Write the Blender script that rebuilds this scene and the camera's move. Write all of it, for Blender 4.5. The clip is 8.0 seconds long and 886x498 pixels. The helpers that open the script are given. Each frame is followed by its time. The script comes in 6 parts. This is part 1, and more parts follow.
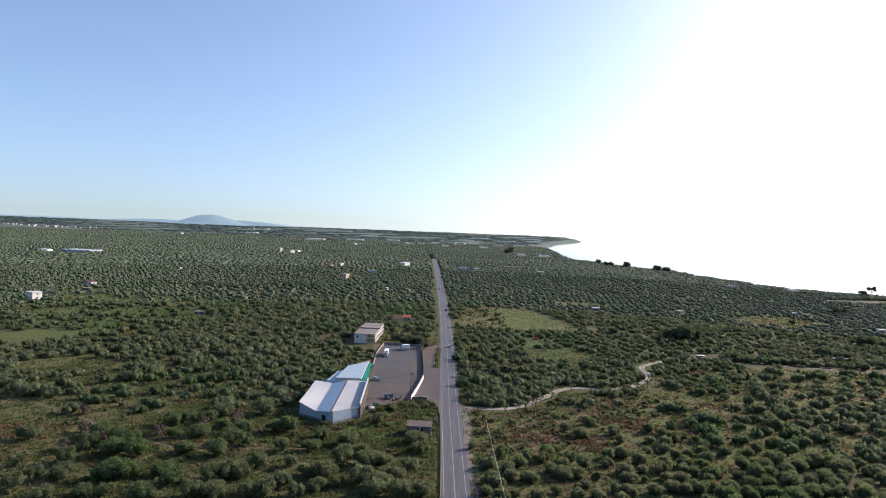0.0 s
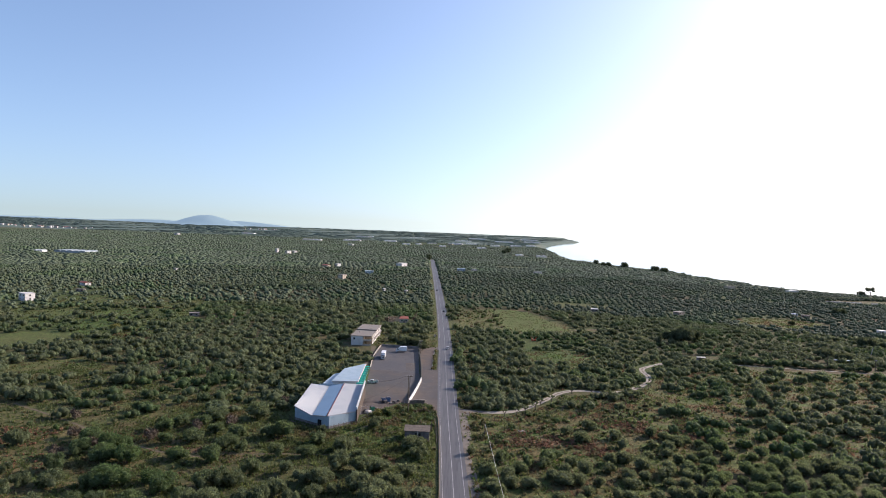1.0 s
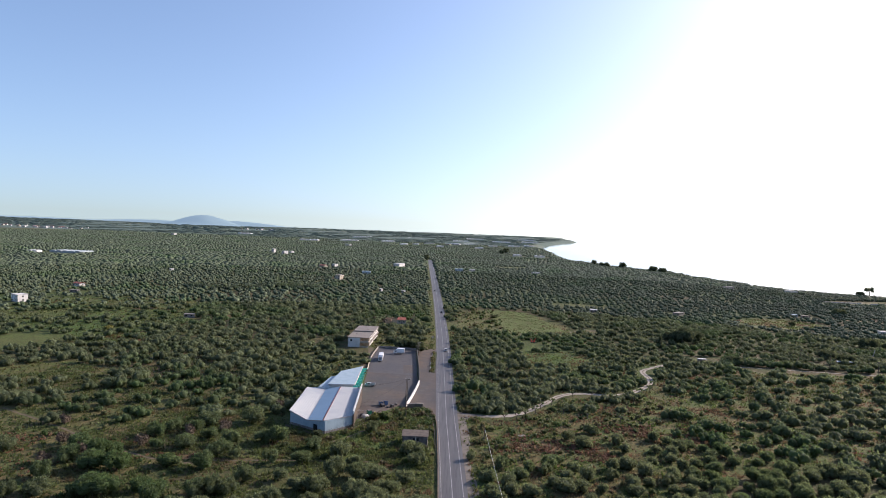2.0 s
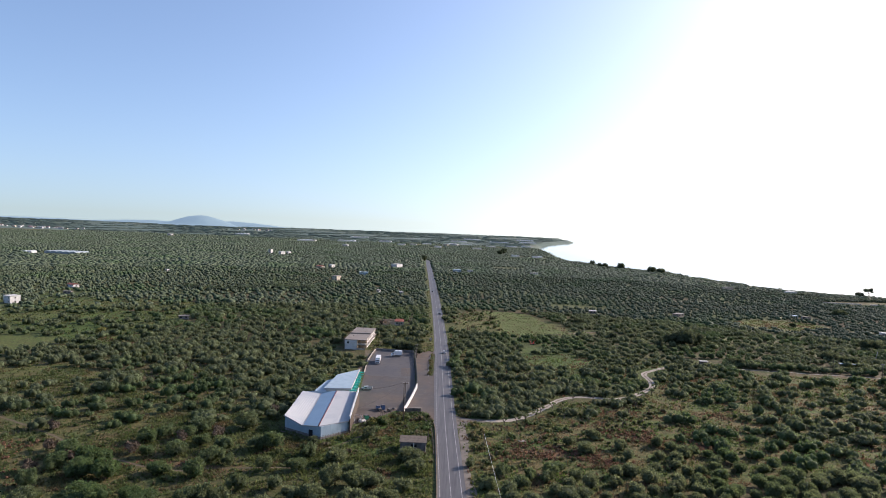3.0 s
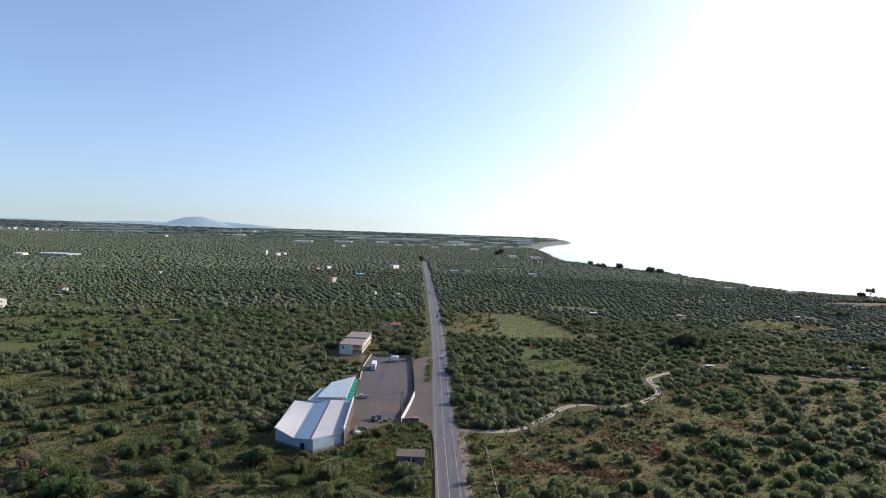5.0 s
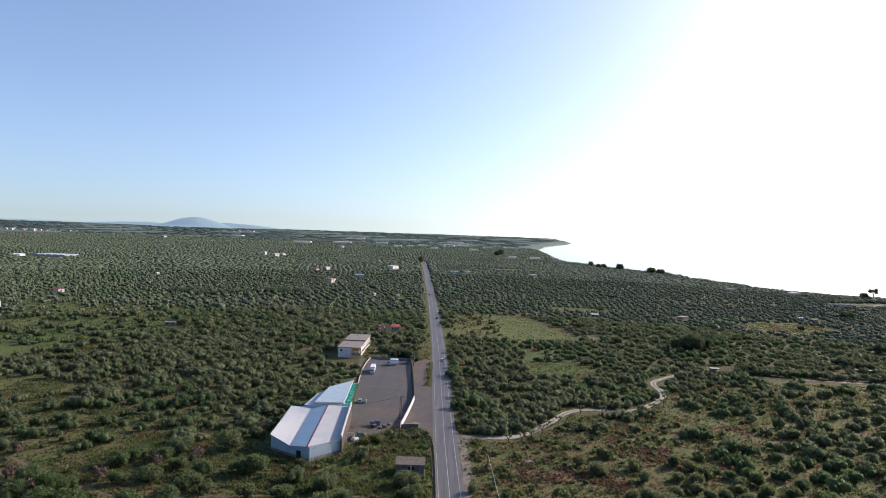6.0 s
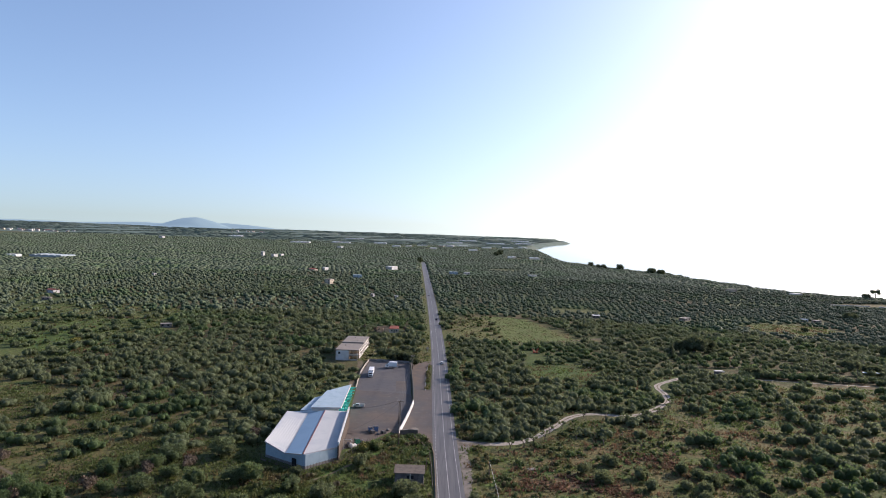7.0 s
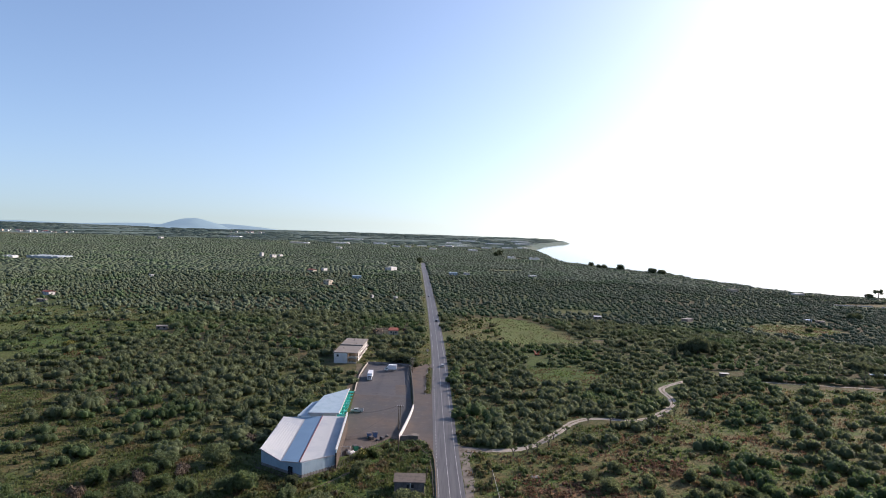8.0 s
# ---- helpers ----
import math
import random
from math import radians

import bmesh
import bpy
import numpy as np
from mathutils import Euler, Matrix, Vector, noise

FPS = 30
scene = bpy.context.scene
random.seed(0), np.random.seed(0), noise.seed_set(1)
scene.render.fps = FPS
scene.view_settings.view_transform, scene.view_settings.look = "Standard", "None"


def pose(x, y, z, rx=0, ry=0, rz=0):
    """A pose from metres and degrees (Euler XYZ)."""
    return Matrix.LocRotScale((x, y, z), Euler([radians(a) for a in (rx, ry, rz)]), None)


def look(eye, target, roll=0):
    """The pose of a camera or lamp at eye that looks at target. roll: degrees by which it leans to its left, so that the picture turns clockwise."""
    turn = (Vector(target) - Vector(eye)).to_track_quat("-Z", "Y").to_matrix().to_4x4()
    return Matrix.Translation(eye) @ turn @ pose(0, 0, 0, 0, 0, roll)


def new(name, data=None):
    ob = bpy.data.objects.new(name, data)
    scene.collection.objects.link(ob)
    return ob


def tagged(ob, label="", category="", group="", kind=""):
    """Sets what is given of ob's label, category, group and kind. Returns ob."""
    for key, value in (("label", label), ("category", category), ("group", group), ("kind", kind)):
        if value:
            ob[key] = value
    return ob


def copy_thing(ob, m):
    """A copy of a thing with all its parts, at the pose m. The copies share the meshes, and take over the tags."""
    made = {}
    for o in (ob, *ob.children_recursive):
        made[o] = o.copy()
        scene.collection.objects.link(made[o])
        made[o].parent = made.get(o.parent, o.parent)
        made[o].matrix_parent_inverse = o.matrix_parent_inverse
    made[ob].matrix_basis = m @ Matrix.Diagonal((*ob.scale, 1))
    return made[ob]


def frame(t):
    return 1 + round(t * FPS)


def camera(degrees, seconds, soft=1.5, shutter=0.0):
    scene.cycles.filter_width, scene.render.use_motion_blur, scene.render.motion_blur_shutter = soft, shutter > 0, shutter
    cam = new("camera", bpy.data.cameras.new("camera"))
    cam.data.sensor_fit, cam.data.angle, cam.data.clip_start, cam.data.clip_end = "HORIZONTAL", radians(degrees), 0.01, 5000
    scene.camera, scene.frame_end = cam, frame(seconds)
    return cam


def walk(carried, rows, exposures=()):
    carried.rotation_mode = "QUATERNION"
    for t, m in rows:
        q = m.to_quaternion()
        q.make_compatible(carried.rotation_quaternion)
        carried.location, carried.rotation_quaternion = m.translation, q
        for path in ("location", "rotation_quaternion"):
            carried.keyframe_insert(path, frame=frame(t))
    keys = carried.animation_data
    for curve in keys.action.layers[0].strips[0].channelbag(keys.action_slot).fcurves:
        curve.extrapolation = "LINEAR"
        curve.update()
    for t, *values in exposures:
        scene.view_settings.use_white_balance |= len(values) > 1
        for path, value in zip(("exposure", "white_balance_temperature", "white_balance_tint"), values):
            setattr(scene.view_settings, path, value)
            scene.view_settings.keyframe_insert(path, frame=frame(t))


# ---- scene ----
cam = camera(71.1, 8.0, soft=1.0)
PATH = [
    (0, (-1.083, 0.732, 78.57), (-1.127, 2.73, 78.485), 2.2),
    (0.5, (-1.332, 2.98, 78.541), (-1.371, 4.978, 78.457), 2.2),
    (1, (-1.602, 5.296, 78.513), (-1.637, 7.294, 78.43), 2.2),
    (1.5, (-1.878, 7.78, 78.502), (-1.909, 9.778, 78.419), 2.2),
    (3, (-2.568, 15.755, 78.585), (-2.587, 17.753, 78.504), 2.2),
    (3.5, (-2.823, 18.529, 78.639), (-2.839, 20.527, 78.557), 2.2),
    (4, (-2.998, 21.377, 78.709), (-3.011, 23.375, 78.628), 2.2),
    (4.5, (-3.124, 24.356, 78.784), (-3.135, 26.355, 78.704), 2.1),
    (6, (-3.668, 33.672, 78.933), (-3.675, 35.67, 78.855), 2.0),
    (6.5, (-3.839, 36.861, 78.925), (-3.846, 38.859, 78.848), 2.1),
    (7, (-4.076, 40.074, 78.897), (-4.08, 42.073, 78.82), 2.0),
    (7.5, (-4.28, 43.236, 78.872), (-4.283, 45.234, 78.795), 2.0),
    (8, (-4.515, 46.36, 78.855), (-4.517, 48.359, 78.779), 1.9),
]
walk(cam, [(t, look(eye, aim, roll)) for t, eye, aim, roll in PATH], [(0.0, 1.06, 6450, 15), (8.0, 1.0, 6450, 15)])

# ---- world and sun ----
SUN_AZ, SUN_EL = 59.0, 24.0          # degrees right of +Y, degrees above the horizon
world = bpy.data.worlds.new("sky")
scene.world = world
world.use_nodes = True
wn, wl = world.node_tree.nodes, world.node_tree.links
wn.clear()
sky = wn.new("ShaderNodeTexSky")
sky.sky_type, sky.sun_disc = "NISHITA", False
sky.sun_elevation, sky.sun_rotation = radians(SUN_EL), radians(SUN_AZ)
sky.altitude, sky.air_density, sky.dust_density, sky.ozone_density = 0, 0.9, 2.2, 2.6
coord, split, top, lift, join = (wn.new("ShaderNode" + n) for n in ("TexCoord", "SeparateXYZ", "Math", "Math", "CombineXYZ"))
top.operation, lift.operation = "MAXIMUM", "ADD"
top.inputs[1].default_value, lift.inputs[1].default_value = 0.0, 0.068
back, wout = wn.new("ShaderNodeBackground"), wn.new("ShaderNodeOutputWorld")
back.inputs["Strength"].default_value = 0.118
wl.new(coord.outputs["Generated"], split.inputs[0])
wl.new(split.outputs["Z"], top.inputs[0])
wl.new(top.outputs[0], lift.inputs[0])
wl.new(split.outputs["X"], join.inputs["X"])
wl.new(split.outputs["Y"], join.inputs["Y"])
wl.new(lift.outputs[0], join.inputs["Z"])
wl.new(join.outputs[0], sky.inputs["Vector"])
wl.new(sky.outputs[0], back.inputs["Color"])
wl.new(back.outputs[0], wout.inputs["Surface"])

sun = new("sun", bpy.data.lights.new("sun", "SUN"))
sun.data.energy, sun.data.angle, sun.data.color = 3.5, radians(0.6), (1.0, 0.86, 0.74)
az, el = radians(SUN_AZ), radians(SUN_EL)
sun.matrix_world = look((math.sin(az) * math.cos(el) * 200, math.cos(az) * math.cos(el) * 200, math.sin(el) * 200), (0, 0, 0))


# ---- materials ----
def material(name, base, rough=0.8, metal=0.0, spec=0.5, layers=(), bump=(), islands=0.0, each=0.0, translucent=None, emit=None, sheen=0.0, stretch=None):
    """layers: (scale, detail, colour, low, high) noise blends; bump: (scale, strength, distance)."""
    m = bpy.data.materials.new(name)
    m.use_nodes = True
    nt = m.node_tree
    n, l = nt.nodes, nt.links
    b = n["Principled BSDF"]
    b.inputs["Roughness"].default_value, b.inputs["Metallic"].default_value = rough, metal
    b.inputs["Specular IOR Level"].default_value = spec
    b.inputs["Sheen Weight"].default_value, b.inputs["Sheen Roughness"].default_value = sheen, 0.45
    geo = n.new("ShaderNodeNewGeometry")
    rgb = n.new("ShaderNodeRGB")
    rgb.outputs[0].default_value = (*base, 1)
    colour = rgb.outputs[0]
    place = geo.outputs["Position"]
    if stretch:
        squeeze = n.new("ShaderNodeVectorMath")
        squeeze.operation, squeeze.inputs[1].default_value = "MULTIPLY", stretch
        l.new(place, squeeze.inputs[0])
        place = squeeze.outputs[0]
    for scale, detail, other, low, high in layers:
        tex, ramp, mix = n.new("ShaderNodeTexNoise"), n.new("ShaderNodeMapRange"), n.new("ShaderNodeMix")
        tex.inputs["Scale"].default_value, tex.inputs["Detail"].default_value = scale, detail
        tex.inputs["Roughness"].default_value = 0.6
        l.new(place, tex.inputs["Vector"])
        ramp.inputs["From Min"].default_value, ramp.inputs["From Max"].default_value = low, high
        l.new(tex.outputs["Fac"], ramp.inputs["Value"])
        mix.data_type = "RGBA"
        l.new(ramp.outputs[0], mix.inputs["Factor"])
        l.new(colour, mix.inputs["A"])
        mix.inputs["B"].default_value = (*other, 1)
        colour = mix.outputs["Result"]
    for amount, source in ((islands, geo.outputs["Random Per Island"]), (each, None)):
        if amount:
            if source is None:
                source = n.new("ShaderNodeObjectInfo").outputs["Random"]
            ramp, hsv = n.new("ShaderNodeMapRange"), n.new("ShaderNodeHueSaturation")
            ramp.inputs["To Min"].default_value, ramp.inputs["To Max"].default_value = 1 - amount, 1 + amount
            l.new(source, ramp.inputs["Value"])
            l.new(ramp.outputs[0], hsv.inputs["Value"])
            l.new(colour, hsv.inputs["Color"])
            colour = hsv.outputs[0]
    l.new(colour, b.inputs["Base Color"])
    for scale, strength, dist in bump:
        tex, bp = n.new("ShaderNodeTexNoise"), n.new("ShaderNodeBump")
        tex.inputs["Scale"].default_value, tex.inputs["Detail"].default_value = scale, 4
        bp.inputs["Strength"].default_value, bp.inputs["Distance"].default_value = strength, dist
        l.new(geo.outputs["Position"], tex.inputs["Vector"])
        l.new(tex.outputs["Fac"], bp.inputs["Height"])
        if b.inputs["Normal"].links:
            l.new(b.inputs["Normal"].links[0].from_socket, bp.inputs["Normal"])
        l.new(bp.outputs[0], b.inputs["Normal"])
    if translucent:
        tr, mx = n.new("ShaderNodeBsdfTranslucent"), n.new("ShaderNodeMixShader")
        through_leaf = n.new("ShaderNodeVectorMath")
        through_leaf.operation, through_leaf.inputs[1].default_value = "MULTIPLY", tuple(t / c for t, c in zip(translucent, base))
        l.new(colour, through_leaf.inputs[0])
        l.new(through_leaf.outputs[0], tr.inputs["Color"])
        mx.inputs[0].default_value = translucent[3]
        l.new(b.outputs[0], mx.inputs[1])
        l.new(tr.outputs[0], mx.inputs[2])
        l.new(mx.outputs[0], n["Material Output"].inputs["Surface"])
    if emit:
        b.inputs["Emission Color"].default_value, b.inputs["Emission Strength"].default_value = (*emit[:3], 1), emit[3]
    return m


OLIVE = material("olive_leaf", (0.074, 0.092, 0.048), 0.85, spec=0.15, sheen=0.04,
                 layers=((0.07, 2, (0.086, 0.106, 0.059), 0.45, 0.68), (0.013, 2, (0.052, 0.082, 0.033), 0.5, 0.62)),
                 islands=0.30, bump=((2.6, 1.0, 0.35),), translucent=(0.215, 0.252, 0.115, 0.36))
# Near leaf colour with added blue, standing in for distance haze.
OLIVE_FAR = material("olive_crown_haze_tint", (0.073, 0.092, 0.055), 0.85, spec=0.15, sheen=0.04,
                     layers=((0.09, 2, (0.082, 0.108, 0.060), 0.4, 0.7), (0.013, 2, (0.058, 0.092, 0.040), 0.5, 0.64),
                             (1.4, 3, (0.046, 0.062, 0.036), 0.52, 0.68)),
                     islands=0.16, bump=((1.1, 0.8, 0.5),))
# Bluish leaf colour carries the haze of the far plain.
FARHEDGE = material("far_hedge_leaf_haze", (0.086, 0.112, 0.088), 0.9, spec=0.1, islands=0.3, layers=((0.02, 3, (0.085, 0.115, 0.090), 0.45, 0.65),))
WINDBREAK = material("windbreak_leaf", (0.036, 0.046, 0.030), 0.8, spec=0.2, islands=0.3, layers=((0.1, 3, (0.060, 0.080, 0.045), 0.45, 0.65),), translucent=(0.13, 0.17, 0.09, 0.4))
PINE = material("pine_needle", (0.046, 0.060, 0.036), 0.9, spec=0.1, islands=0.35, layers=((0.3, 3, (0.062, 0.074, 0.040), 0.4, 0.7),), translucent=(0.12, 0.15, 0.08, 0.35))
SHRUB = material("dry_shrub_twig", (0.098, 0.072, 0.048), 0.8, islands=0.3)
DRYLEAF = material("dry_leaf", (0.115, 0.095, 0.040), 0.8, spec=0.2, islands=0.35, layers=((0.3, 3, (0.070, 0.080, 0.028), 0.45, 0.6),), translucent=(0.2, 0.17, 0.07, 0.3))
SCRUBLEAF = material("scrub_leaf", (0.060, 0.080, 0.032), 0.75, spec=0.2, islands=0.4, layers=((0.2, 3, (0.080, 0.070, 0.040), 0.48, 0.6), (0.09, 3, (0.040, 0.066, 0.022), 0.45, 0.6)), translucent=(0.19, 0.23, 0.10, 0.45))
BRACKEN = material("rust_bracken", (0.185, 0.098, 0.066), 0.85, spec=0.15, islands=0.4, layers=((0.25, 3, (0.085, 0.072, 0.034), 0.48, 0.62),), translucent=(0.24, 0.14, 0.07, 0.3))
BARK = material("olive_bark", (0.12, 0.10, 0.08), 0.9, layers=((6, 3, (0.05, 0.04, 0.03), 0.45, 0.6),))
WEED = material("weed_blade", (0.056, 0.090, 0.026), 0.7, spec=0.3, islands=0.35,
                layers=((0.4, 2, (0.042, 0.078, 0.020), 0.4, 0.65), (0.045, 5, (0.084, 0.064, 0.036), 0.49, 0.58), (0.12, 5, (0.088, 0.058, 0.035), 0.51, 0.61), (0.07, 4, (0.046, 0.092, 0.018), 0.56, 0.66), (2.0, 3, (0.035, 0.042, 0.018), 0.50, 0.66)),
                translucent=(0.165, 0.215, 0.070, 0.36))
LUSHWEED = material("green_weed_blade", (0.064, 0.086, 0.026), 0.7, spec=0.3, islands=0.35,
                    layers=((0.4, 2, (0.046, 0.074, 0.020), 0.4, 0.65), (0.05, 5, (0.086, 0.070, 0.034), 0.53, 0.64), (0.12, 5, (0.088, 0.058, 0.034), 0.57, 0.67), (2.0, 3, (0.035, 0.042, 0.018), 0.50, 0.66)),
                    translucent=(0.175, 0.205, 0.068, 0.36))
ASPHALT = material("worn_asphalt", (0.068, 0.065, 0.068), 0.62, spec=0.5, stretch=(1, 0.035, 1),
                   layers=((0.9, 4, (0.092, 0.088, 0.090), 0.40, 0.62), (2.6, 3, (0.050, 0.048, 0.052), 0.52, 0.66), (0.35, 5, (0.105, 0.098, 0.096), 0.52, 0.66)), bump=((30, 0.3, 0.01),))
YARD = material("yard_asphalt", (0.106, 0.078, 0.061), 0.85, spec=0.3,
                layers=((0.022, 4, (0.064, 0.061, 0.065), 0.42, 0.60), (0.22, 6, (0.068, 0.058, 0.053), 0.46, 0.70), (0.5, 5, (0.110, 0.096, 0.086), 0.56, 0.72), (6, 2, (0.078, 0.072, 0.068), 0.55, 0.8)),
                bump=((8, 0.3, 0.02),))
YARD_BLUE = material("bluish_yard_asphalt", (0.064, 0.062, 0.068), 0.8, spec=0.35,
                     layers=((0.06, 5, (0.078, 0.072, 0.072), 0.45, 0.65), (0.4, 5, (0.050, 0.048, 0.052), 0.52, 0.70)), bump=((8, 0.3, 0.02),))
GRAVEL = material("pale_gravel", (0.29, 0.262, 0.228), 0.95, spec=0.2,
                  layers=((0.5, 4, (0.20, 0.172, 0.138), 0.48, 0.68), (5, 3, (0.34, 0.31, 0.28), 0.5, 0.75)), bump=((6, 0.6, 0.05),))
DIRT = material("dirt_rut", (0.125, 0.098, 0.066), 0.95, spec=0.2, layers=((0.6, 4, (0.075, 0.070, 0.040), 0.45, 0.62),), bump=((4, 0.6, 0.06),))
SHOULDER = material("trodden_brown_dirt", (0.175, 0.155, 0.135), 0.95, spec=0.2, layers=((0.35, 4, (0.095, 0.080, 0.060), 0.47, 0.64), (3, 3, (0.15, 0.125, 0.10), 0.5, 0.7)), bump=((5, 0.5, 0.04),))
LINE = material("road_paint", (0.40, 0.39, 0.38), 0.7, layers=((0.8, 5, (0.16, 0.155, 0.155), 0.46, 0.66),))
CONCRETE = material("weathered_concrete", (0.185, 0.165, 0.148), 0.9, spec=0.3,
                    layers=((0.35, 4, (0.16, 0.145, 0.13), 0.45, 0.65), (3, 3, (0.27, 0.245, 0.22), 0.5, 0.75)), bump=((5, 0.3, 0.02),))
GREYWALL = material("stained_render_wall", (0.205, 0.19, 0.185), 0.9, spec=0.3, layers=((0.6, 4, (0.13, 0.118, 0.112), 0.45, 0.65),), bump=((7, 0.3, 0.02),))
HUTWALL = material("grimy_block_wall", (0.125, 0.115, 0.115), 0.9, spec=0.3, layers=((0.8, 4, (0.080, 0.073, 0.072), 0.45, 0.65),), bump=((7, 0.3, 0.02),))
DULLSTEEL = material("dull_rusty_steel", (0.10, 0.085, 0.075), 0.7, metal=0.3)
WHITEWALL = material("white_paint", (0.50, 0.49, 0.48), 0.8, spec=0.3, layers=((0.5, 4, (0.44, 0.41, 0.375), 0.5, 0.72),))
CREAM = material("cream_render", (0.42, 0.37, 0.30), 0.85, spec=0.3, layers=((0.8, 4, (0.42, 0.36, 0.28), 0.48, 0.7),))
ORANGE = material("bare_ochre_render", (0.50, 0.36, 0.23), 0.9, spec=0.3, layers=((0.9, 4, (0.36, 0.22, 0.13), 0.45, 0.7),))
ROOFSHEET = material("white_roof_sheet", (0.385, 0.40, 0.41), 0.75, spec=0.2, layers=((0.12, 4, (0.32, 0.345, 0.375), 0.45, 0.65),), bump=((2, 0.1, 0.02),))
# White roof sheet again, darkened blue for the slope facing off the sun.
SHADEROOF = material("shade_tinted_roof_sheet", (0.165, 0.265, 0.375), 0.75, spec=0.2, layers=((0.12, 4, (0.15, 0.245, 0.35), 0.45, 0.65),), bump=((2, 0.1, 0.02),))
BLUESHEET = material("pale_blue_sheet", (0.28, 0.36, 0.42), 0.5, spec=0.4, layers=((0.4, 3, (0.23, 0.31, 0.36), 0.45, 0.7),))
TEAL = material("teal_steel", (0.06, 0.55, 0.47), 0.5, layers=((0.8, 3, (0.04, 0.30, 0.27), 0.45, 0.7),))
REDTRIM = material("red_brown_flashing", (0.17, 0.06, 0.055), 0.6)
REDTILE = material("red_roof_tile", (0.26, 0.075, 0.05), 0.8, layers=((1.2, 4, (0.24, 0.08, 0.05), 0.45, 0.65),), bump=((5, 0.5, 0.05),))
REDSTEEL = material("red_painted_steel", (0.55, 0.08, 0.04), 0.5, layers=((1.5, 3, (0.40, 0.09, 0.05), 0.45, 0.7),))
# Window glass, also used as the shade inside doorway and hall openings.
DARK = material("dark_glass_and_shade", (0.02, 0.022, 0.026), 0.2)
STEEL = material("galvanised_steel", (0.36, 0.36, 0.37), 0.5, metal=0.7)
WOOD = material("weathered_pole_wood", (0.085, 0.066, 0.050), 0.9, layers=((4, 3, (0.08, 0.06, 0.045), 0.45, 0.65),))
CABLE = material("bare_aluminium_cable", (0.48, 0.46, 0.43), 0.35, metal=0.9)
BLACKCABLE = material("black_cable", (0.03, 0.03, 0.032), 0.6)
CARWHITE = material("white_car_paint", (0.62, 0.62, 0.63), 0.3)
SILVER = material("silver_car_paint", (0.44, 0.44, 0.45), 0.35, metal=0.3)
CARDARK = material("dark_car_paint", (0.05, 0.055, 0.065), 0.3)
RUBBER = material("black_rubber", (0.02, 0.02, 0.02), 0.8)
BLUEPAINT = material("blue_paint", (0.07, 0.12, 0.22), 0.6, layers=((1.5, 3, (0.05, 0.10, 0.22), 0.45, 0.7),))
GREENPAINT = material("green_plastic", (0.04, 0.22, 0.13), 0.5)
PLASTIC = material("greenhouse_film", (0.80, 0.80, 0.79), 0.25, spec=0.5, translucent=(0.85, 0.85, 0.84, 0.4), layers=((0.05, 3, (0.70, 0.70, 0.69), 0.45, 0.65),))
OLDROOF = material("mossy_old_concrete", (0.125, 0.105, 0.090), 0.95, spec=0.2, layers=((0.8, 4, (0.085, 0.072, 0.062), 0.45, 0.65),))
BROWNWALL = material("brown_stained_wall", (0.075, 0.058, 0.047), 0.95, spec=0.2, layers=((0.5, 4, (0.055, 0.043, 0.036), 0.45, 0.65),))
YELLOWLEAF = material("yellow_green_leaf", (0.130, 0.125, 0.025), 0.7, spec=0.25, islands=0.3)
OLDFILM = material("dusty_greenhouse_film", (0.30, 0.34, 0.35), 0.5, layers=((0.1, 3, (0.22, 0.26, 0.27), 0.45, 0.65),))
MOWNGRASS = material("cut_grass", (0.112, 0.162, 0.044), 0.9, spec=0.15, layers=((0.12, 5, (0.095, 0.120, 0.036), 0.40, 0.60), (0.9, 4, (0.16, 0.18, 0.06), 0.5, 0.65)))
OCHREKERB = material("ochre_kerb", (0.21, 0.165, 0.10), 0.9, spec=0.2, layers=((0.7, 4, (0.13, 0.11, 0.08), 0.45, 0.62),))
DARKMESH = material("dark_mesh_screen", (0.055, 0.06, 0.045), 0.8, layers=((1.0, 3, (0.09, 0.085, 0.065), 0.45, 0.65),))
SCRAP = material("mixed_scrap", (0.065, 0.060, 0.060), 0.7, islands=0.6)


